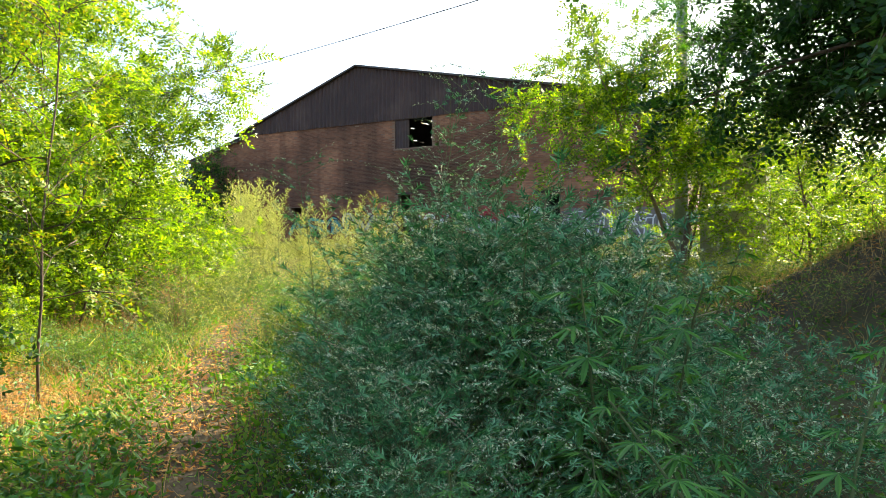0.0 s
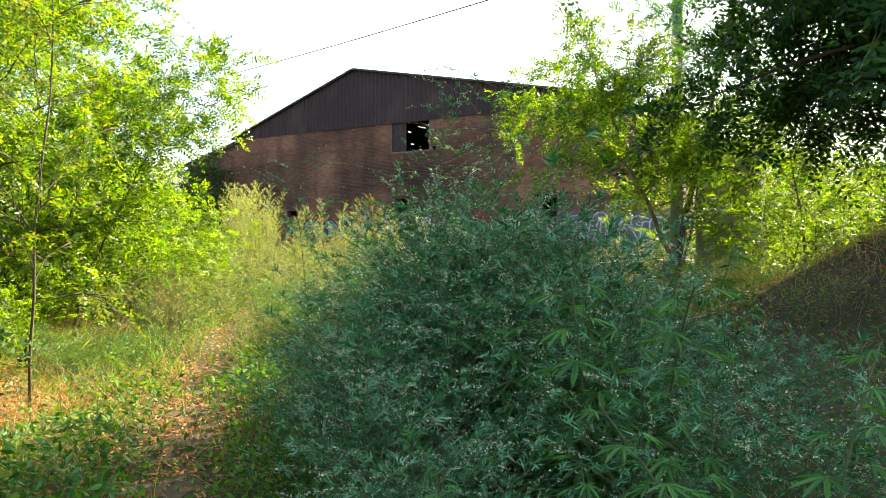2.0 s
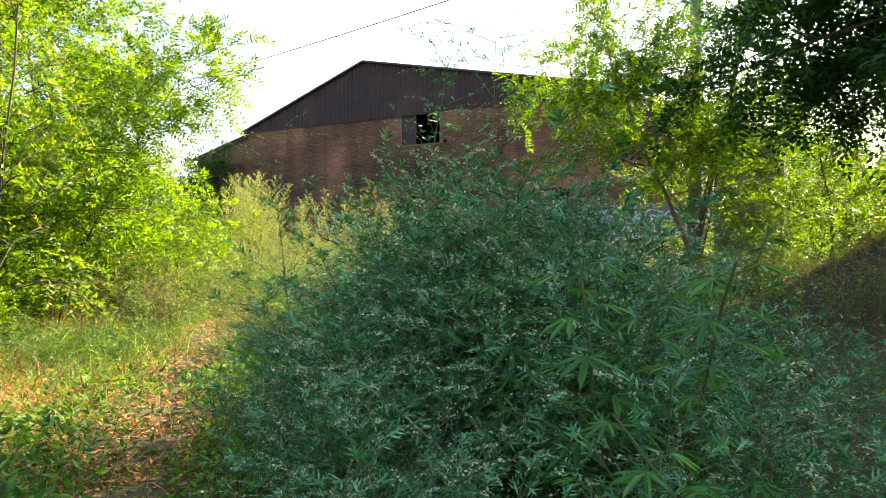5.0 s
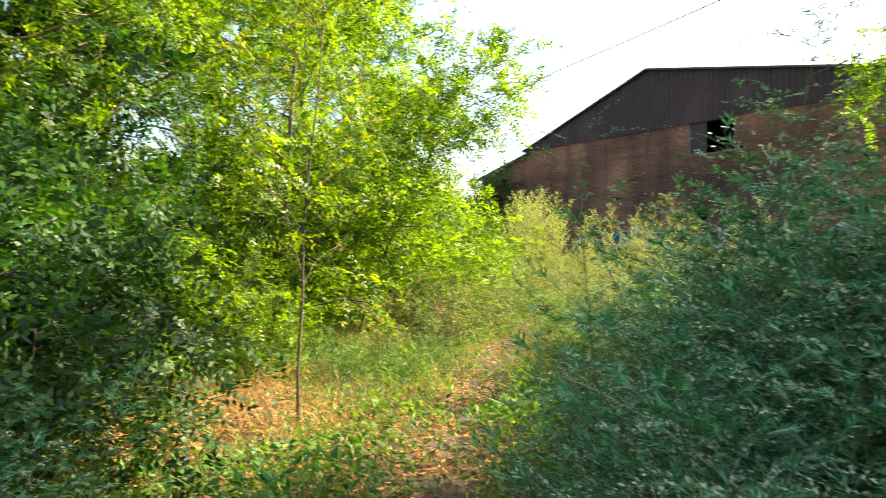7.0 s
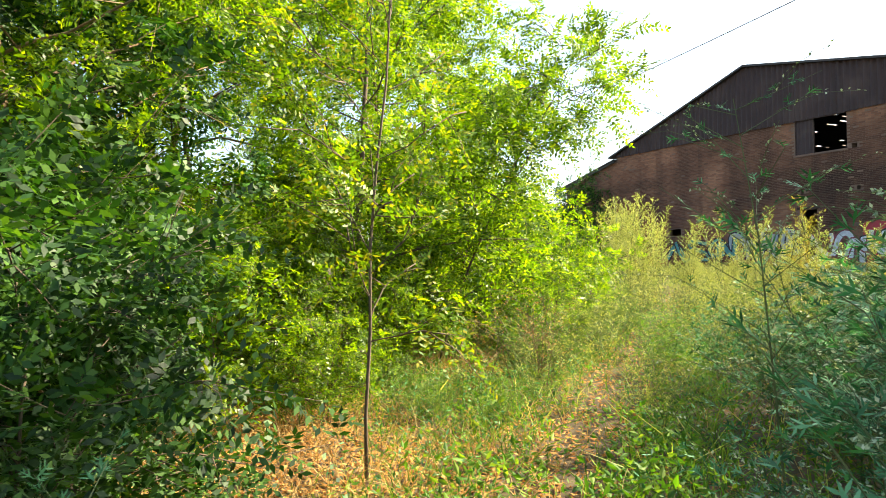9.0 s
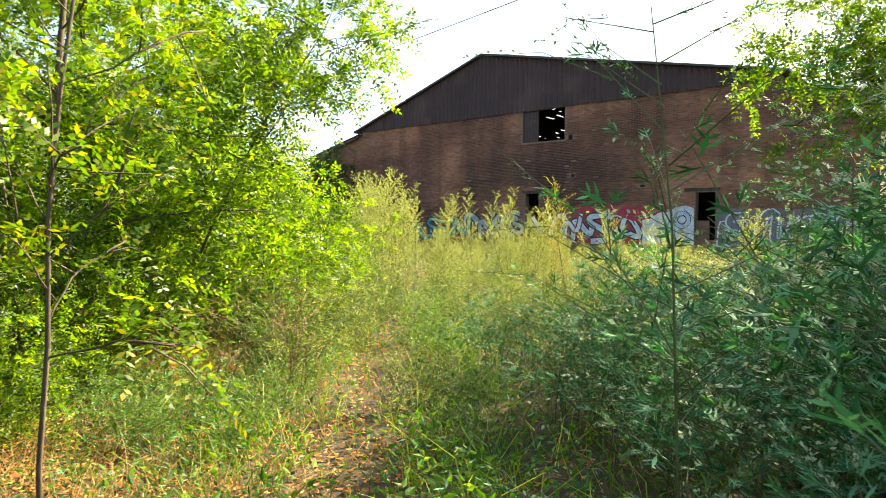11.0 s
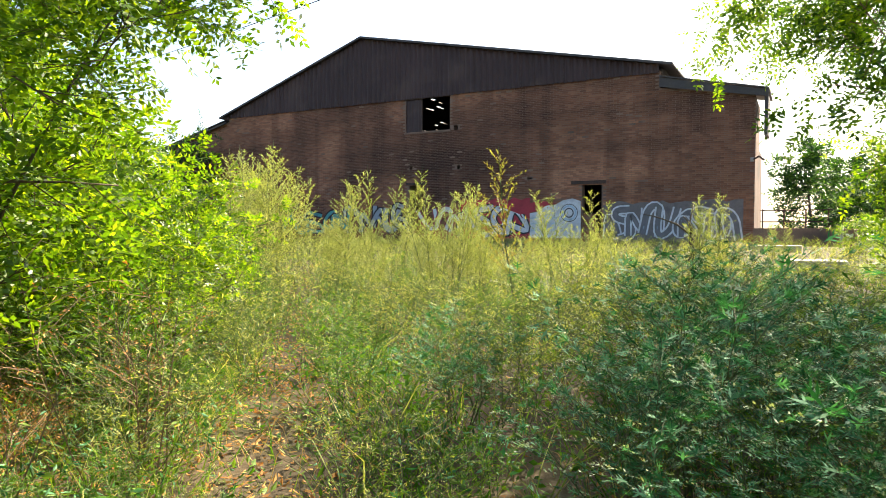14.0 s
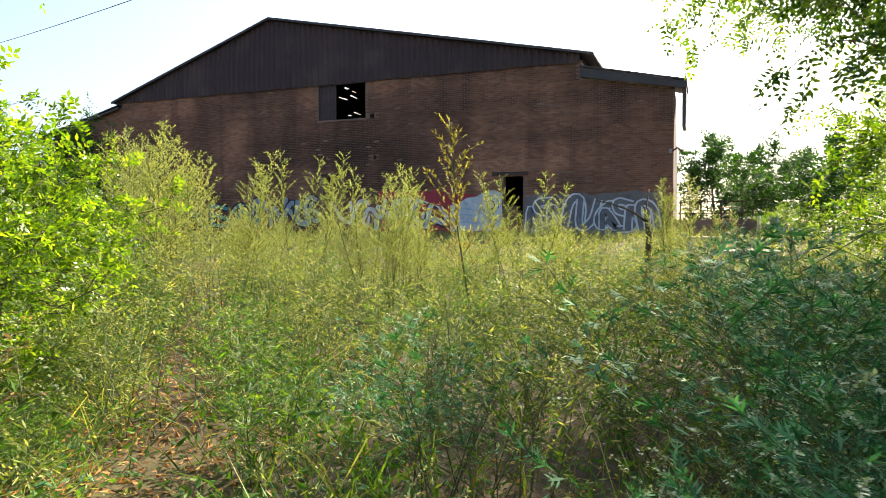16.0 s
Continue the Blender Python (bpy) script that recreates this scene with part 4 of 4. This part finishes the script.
carpet("low_herbs", "low green leafy herbs covering the soil", 75000, (11, 27, -33.5, -17), GRASS, 0.025, 0.07, 0.22, 65, lambda x, y: np.clip(np.abs(trail_distance(x, y)) * 1.8 + 0.1, 0.5, 1) * np.clip(1 - 1.15 * dry_spot(x, y), 0, 1) * (1 - 0.8 * bank(x, y)))
carpet("leafy_herbs", "dark green broad-leaved herbs in the shade beside the path", 4500, (20.2, 25, -32.5, -27), HEMP, 0.04, 0.10, 0.26, 67, lambda x, y: band(-3.2, -0.14)(x, y) * np.clip(1 - 1.15 * dry_spot(x, y), 0, 1), 0.4)
carpet("seedlings", "fresh green seedlings crowding the edges of the path", 14000, (18.8, 25, -32.5, -26), GRASS, 0.03, 0.08, 0.3, 68, lambda x, y: band(-2.4, 0.7)(x, y) * np.clip(np.abs(trail_distance(x, y)) * 4 - 0.2, 0.06, 1) * np.clip(1 - 1.15 * dry_spot(x, y), 0, 1), 0.4)
carpet("herbs_by_the_path", "mixed pale herbs and seedlings along the path", 13500, (12, 26, -33, -20), MUGWORT, 0.02, 0.06, 0.3, 66, lambda x, y: band(-1.8, 1.2)(x, y) * np.clip(np.abs(trail_distance(x, y)) - 0.1, 0.0, 1) * np.clip(1 - 1.15 * dry_spot(x, y), 0, 1), 0.3)

rng = np.random.default_rng(64)
u = rng.uniform(1.9, 6.999, 3500)
k = u.astype(int)
on_path = TRAIL[np.minimum(k, 6)] + (TRAIL[np.minimum(k + 1, 7)] - TRAIL[np.minimum(k, 6)]) * (u - k)[:, None] + rng.normal(0, 0.3, (3500, 2))
p = np.concatenate([on_path, np.column_stack([rng.uniform(12, 27, 9000), rng.uniform(-33, -21, 9000)]), np.column_stack([rng.normal(17.7, 1.3, 12000), rng.normal(-28.9, 1.1, 12000)]), np.column_stack([rng.normal(15.4, 0.8, 4000), rng.normal(-26.1, 0.7, 4000)]), np.column_stack([rng.normal(25.4, 1.6, 4000), rng.normal(-23.4, 1.4, 4000)])])
n = len(p)
p = np.column_stack([p, height(p[:, 0], p[:, 1]) + rng.uniform(0.008, 0.05, n)])
d = unit(np.column_stack([rng.normal(0, 1, n), rng.normal(0, 1, n), rng.normal(0, 0.3, n)]))
g = Geo()
g.quads(blades(p, d, unit(np.cross(d, [0, 0, 1.0])), rng.uniform(0.025, 0.07, n), rng.uniform(0.015, 0.03, n), 0.3))
tagged(new("fallen_leaves", g.mesh("fallen_leaves", LITTER)), "brown fallen leaves and litter on the soil", "leaf litter", kind="stuff")


# ---- poles, cable, yard beside the hall, far trees ----
pole = thing("utility_pole", "tall pale green-grey concrete utility pole carrying a cable", "pole", at=(21.57, -18.9, float(height(21.57, -18.9))))
g = Geo()
g.tube([(0, 0, -0.2), (0, 0, 3.4), (0, 0, 7.4)], 0.12, 0.09, 12)
part("shaft", g, POLE, pole, smooth=True)
pole = thing("utility_pole", "distant dark utility pole beyond the hall", "pole", at=(-30.0, 4.1, float(height(-30.0, 4.1))))
g = Geo()
g.tube([(0, 0, -0.2), (0, 0, 6.0), (0, 0, 12.6)], 0.18, 0.12, 10)
part("shaft", g, BARK, pole, smooth=True)
g = Geo()
a, b = np.array([21.57, -18.9, 6.7]), np.array([-30.0, 4.1, 13.3])
u = np.linspace(0, 1, 40)[:, None]
g.tube(a + (b - a) * u - np.array([0, 0, 1.0]) * 0.35 * 4 * u * (1 - u), 0.013, 0.013, 5)
tagged(new("power_cable", g.mesh("power_cable", CABLE)), "thin black overhead cable strung between two poles", "cable")

# kiosk behind the trees
kiosk = thing("kiosk", "small pale concrete kiosk with a flat roof slab", "building", at=(22.3, -17.6, float(height(22.3, -17.6))))
g = Geo()
g.box(-0.55, 0.55, -0.5, 0.5, -0.1, 2.55)
part("wall", g, CONCRETE, kiosk)
g = Geo()
g.box(-0.68, 0.68, -0.62, 0.62, 2.552, 2.70)
part("roof", g, CONCRETE, kiosk)
g = Geo()
g.tube([(0.1, 0, 2.7), (0.1, 0, 3.1)], 0.02, 0.02, 6)
part("vent_pipe", g, IRON, kiosk)

# low wall, slab and pipe railing by the hall's corner
g = Geo()
g.box(18.2, 21.4, -1.6, -1.2, 0.8, 1.72)
structure("wall_low", g, MORTAR, "low brown wall beside the hall's corner")
g = Geo()
g.box(19.6, 20.7, -12.4, -11.0, 0.5, 0.94)
g.box(18.5, 19.8, -6.0, -4.2, 0.7, 1.16)
structure("pavement", g, CONCRETE, "pale concrete slabs in the yard")
fence = thing("railing", "dark pipe railing beside the hall", "railing", at=(18.35, 1.2, 1.0))
for i in range(4):
    g = Geo()
    g.tube([(i * 0.75, 0, 0), (i * 0.75, 0, 1.5)], 0.03, 0.03, 6)
    part("post", g, IRON, fence)
for z in (0.55, 1.0, 1.45):
    g = Geo()
    g.tube([(-0.1, 0, z), (2.4, 0, z)], 0.022, 0.022, 6)
    part("rail", g, IRON, fence)
post = thing("marker_post", "short white post in the yard", "post", at=(20.9, -3.0, 1.05))
g = Geo()
g.tube([(0, 0, -0.1), (0, 0, 0.75)], 0.05, 0.05, 8)
part("shaft", g, CONCRETE, post, smooth=True)

# dead forked snag before the wall
snag = thing("dead_snag", "dark dead forked branch standing among the weeds", "dead tree", at=(18.6, -18.5, float(height(18.6, -18.5))))
g = Geo()
rs = np.random.default_rng(5)
t0 = curve_points((0, 0, -0.1), (0.05, 0, 1), 1.0, 6, rs, 0.08)
g.tube(t0, 0.045, 0.035, 7)
for d, ln in (((-0.8, 0, 0.9), 0.7), ((0.5, 0, 1.2), 0.3), ((-0.2, 0.1, 1.0), 0.5)):
    g.tube(curve_points(t0[-1], d, ln, 6, rs, 0.18), 0.02, 0.006, 6)
part("trunk", g, BARK, snag, smooth=True)

# bare dry stalks leaning through the mugwort
for (x, y), (dx, dy, dz), ln in (((23.2, -28.9), (-0.55, 0.2, 0.9), 1.9), ((22.3, -28.4), (0.35, 0.2, 0.9), 1.7)):
    st = thing("dry_stalk", "bare pale dry stalk leaning through weeds", "dry stalk", at=(x, y, float(height(x, y))))
    g = Geo()
    g.tube(curve_points((0, 0, -0.05), (dx, dy, dz), ln, 9, rs, 0.08, 0.05), 0.005, 0.002, 5)
    part("stem", g, DRY_STEM, st)

# withered weeds at the edge of the thicket
dead = mugwort("withered_weed", "withered brown weed with bare twiggy stems", 47, 1.15, 0.45, 6, 9, 3, LITTER, LITTER, 4, 0.03, group="withered weeds", stem_mat=BARK_WARM, lobes=False, slim=0.3, stem_r=0.006, reach=0.22)
put(dead, [(17.25, -25.95, 0.3, 0.95), (16.9, -26.5, 2.0, 0.8), (16.5, -25.5, 4.0, 0.75), (16.1, -26.6, 1.0, 0.6), (19.9, -24.5, 3.0, 0.5), (20.6, -24.9, 5.0, 0.55), (24.4, -25.2, 0.7, 0.5), (25.2, -25.0, 1.7, 0.6), (24.0, -24.6, 2.7, 0.5), (24.9, -26.0, 3.7, 0.45), (25.4, -24.3, 4.7, 0.55)])

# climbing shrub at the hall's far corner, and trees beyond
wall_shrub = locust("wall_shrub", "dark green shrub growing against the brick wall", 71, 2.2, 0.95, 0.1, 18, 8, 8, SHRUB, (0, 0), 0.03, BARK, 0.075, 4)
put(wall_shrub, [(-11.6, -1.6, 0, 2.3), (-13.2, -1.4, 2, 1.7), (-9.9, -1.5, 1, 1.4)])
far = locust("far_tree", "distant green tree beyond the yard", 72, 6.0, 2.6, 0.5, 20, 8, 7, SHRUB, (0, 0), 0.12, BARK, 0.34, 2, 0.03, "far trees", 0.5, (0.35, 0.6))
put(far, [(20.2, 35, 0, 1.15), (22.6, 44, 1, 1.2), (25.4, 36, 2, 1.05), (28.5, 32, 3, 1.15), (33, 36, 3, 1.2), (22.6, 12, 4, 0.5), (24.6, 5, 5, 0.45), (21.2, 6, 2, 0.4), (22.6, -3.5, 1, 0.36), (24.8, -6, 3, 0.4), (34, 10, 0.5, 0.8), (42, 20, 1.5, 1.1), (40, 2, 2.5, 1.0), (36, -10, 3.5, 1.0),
          (-30, -6, 0, 0.9), (-24, -16, 2, 0.9), (-6, -30, 4, 1.0)])

# ---- bricks of the front wall ----
m, n, l, b = nodes_of("old_brick")
geo, info = n.new("ShaderNodeNewGeometry"), n.new("ShaderNodeObjectInfo")
ad, fr = n.new("ShaderNodeMath"), n.new("ShaderNodeMath")
ad.operation, fr.operation = "ADD", "FRACT"
l.new(geo.outputs["Random Per Island"], ad.inputs[0])
l.new(info.outputs["Random"], ad.inputs[1])
l.new(ad.outputs[0], fr.inputs[0])
col = ramp(n, l, fr.outputs[0], [(0.0, (0.26, 0.125, 0.078)), (0.5, (0.37, 0.18, 0.108)), (0.85, (0.41, 0.22, 0.135)), (1.0, (0.24, 0.12, 0.08))])
big = noise_tex(n, l, 0.35, 5)
col = mixc(n, l, 0.75, col, ramp(n, l, big, [(0.32, (0.55, 0.5, 0.48)), (0.66, (1.15, 1.1, 1.05))]), "MULTIPLY")
lay = noise_tex(n, l, 1.0, 3, "Object", (0.12, 1, 1.4))
col = mixc(n, l, 0.6, col, ramp(n, l, lay, [(0.36, (0.5, 0.48, 0.46)), (0.6, (1.1, 1.08, 1.05))]), "MULTIPLY")
run = noise_tex(n, l, 1.0, 4, "Object", (1.1, 1, 0.10))
col = mixc(n, l, 0.5, col, ramp(n, l, run, [(0.36, (0.28, 0.26, 0.27)), (0.54, (1, 1, 1))]), "MULTIPLY")
soot = noise_tex(n, l, 0.16, 3)
col = mixc(n, l, 0.8, col, ramp(n, l, soot, [(0.40, (0.34, 0.31, 0.32)), (0.60, (1.08, 1.05, 1.02))]), "MULTIPLY")
# smoke stain round the hatch
tc, mp, halo = n.new("ShaderNodeTexCoord"), n.new("ShaderNodeMapping"), n.new("ShaderNodeTexGradient")
halo.gradient_type = "SPHERICAL"
mp.inputs["Location"].default_value, mp.inputs["Scale"].default_value = (-3.0 / 6.5, 0, -5.4 / 3.6), (1 / 6.5, 0, 1 / 3.6)
l.new(tc.outputs["Object"], mp.inputs["Vector"])
l.new(mp.outputs["Vector"], halo.inputs["Vector"])
ragged = n.new("ShaderNodeMath")
ragged.operation = "MULTIPLY"
l.new(halo.outputs["Fac"], ragged.inputs[0])
l.new(noise_tex(n, l, 0.8, 5, "Object", (1, 1, 0.5)), ragged.inputs[1])
col = mixc(n, l, 0.85, col, ramp(n, l, ragged.outputs[0], [(0.08, (1, 1, 1)), (0.40, (0.36, 0.35, 0.37))]), "MULTIPLY")
l.new(col, b.inputs["Base Color"])
b.inputs["Roughness"].default_value = 0.92
bump(n, l, b, noise_tex(n, l, 60, 5), 0.004)
BRICK = m

rng = np.random.default_rng(90)
COURSE, LENGTH = 0.078, 0.262
shared = []
for k in range(4):
    g = Geo()
    h = 0.012
    w, t = LENGTH / 2 - 0.006, COURSE / 2 - 0.005
    e = 0.004
    g.add([(-w, h, -t), (w, h, -t), (w, h, t), (-w, h, t), (-w + e, 0, -t + e), (w - e, 0.001 * k, -t + e), (w - e, 0, t - e), (-w + e, 0.001 * k, t - e)],
          [(4, 5, 6, 7), (0, 1, 5, 4), (1, 2, 6, 5), (2, 3, 7, 6), (3, 0, 4, 7)])
    shared.append(g.mesh("brick", BRICK))
rest = Geo()
singles = []
z, row = BASE + COURSE / 2, 0
while z < WALL_TOP:
    x = XL + LENGTH / 2 + (0.0 if row % 2 else -LENGTH / 2)
    while x < XR + 0.05:
        x0, x1 = max(x - LENGTH / 2, XL), min(x + LENGTH / 2, XR)
        xm = (x0 + x1) / 2
        free = not (is_open(x0 + 0.01, z) or is_open(x1 - 0.01, z) or is_open(xm, z))
        if x1 - x0 > 0.05 and z + COURSE / 2 < min(top_of_wall(x0 + 0.001), top_of_wall(x1 - 0.001)) and free:
            whole = x1 - x0 > LENGTH - 0.001
            if whole and 15.6 < x < 18.1 and 3.1 < z < 5.55 and len(singles) < 300:
                singles.append((x, z))
            elif rng.random() > 0.012:
                w, t, y, e = (x1 - x0) / 2 - 0.006, COURSE / 2 - 0.005, rng.uniform(-0.003, 0.004), 0.004
                rest.add([(xm - w, 0.0119, z - t), (xm + w, 0.0119, z - t), (xm + w, 0.0119, z + t), (xm - w, 0.0119, z + t),
                          (xm - w + e, y, z - t + e), (xm + w - e, y, z - t + e), (xm + w - e, y, z + t - e), (xm - w + e, y, z + t - e)],
                         [(4, 5, 6, 7), (0, 1, 5, 4), (1, 2, 6, 5), (2, 3, 7, 6), (3, 0, 4, 7)])
        x += LENGTH
    z += COURSE
    row += 1
tagged(part("brickwork", rest, BRICK, wall_front), kind="stuff")
for i, (x, z) in enumerate(singles):
    ob = new("brick", shared[i % 4])
    ob.location = (x, rng.uniform(-0.003, 0.003), z)
    ob.parent = wall_front

# brick infill half closing the doorway
infill = thing("door_infill", "low loose brick infill in the doorway", "brickwork", at=(11.42, 0.0, 1.5))
for r in range(11):
    for c in range(2):
        ob = new("brick", shared[(r + c) % 4])
        ob.location = (0.14 + c * 0.265 + (0.02 if r % 2 else 0), 0.12 + 0.01 * (r % 3), 0.04 + r * COURSE)
        ob.parent = infill
g = Geo()
g.box(0.0, 0.54, 0.133, 0.3, 0.0, 11 * COURSE)
part("mortar_core", g, MORTAR, infill)

# pier behind the corner, and a bracket lamp
g = Geo()
g.box(XR - 0.4, XR - 0.02, 2.65, 4.2, 0.9, 4.95)
structure("wall_pier", g, MORTAR, "brown masonry pier behind the hall's corner")
lamp = thing("bracket_lamp", "small dark bracket lamp on the hall's corner", "lamp", at=(XR - 0.1, -0.02, 4.35))
g = Geo()
g.box(-0.06, 0.06, -0.05, 0.02, -0.08, 0.08)
part("base", g, CONCRETE, lamp)
g = Geo()
g.tube([(0.05, -0.03, 0.0), (0.25, -0.12, 0.1), (0.42, -0.2, -0.06)], 0.03, 0.05, 7)
part("arm", g, IRON, lamp, smooth=True)
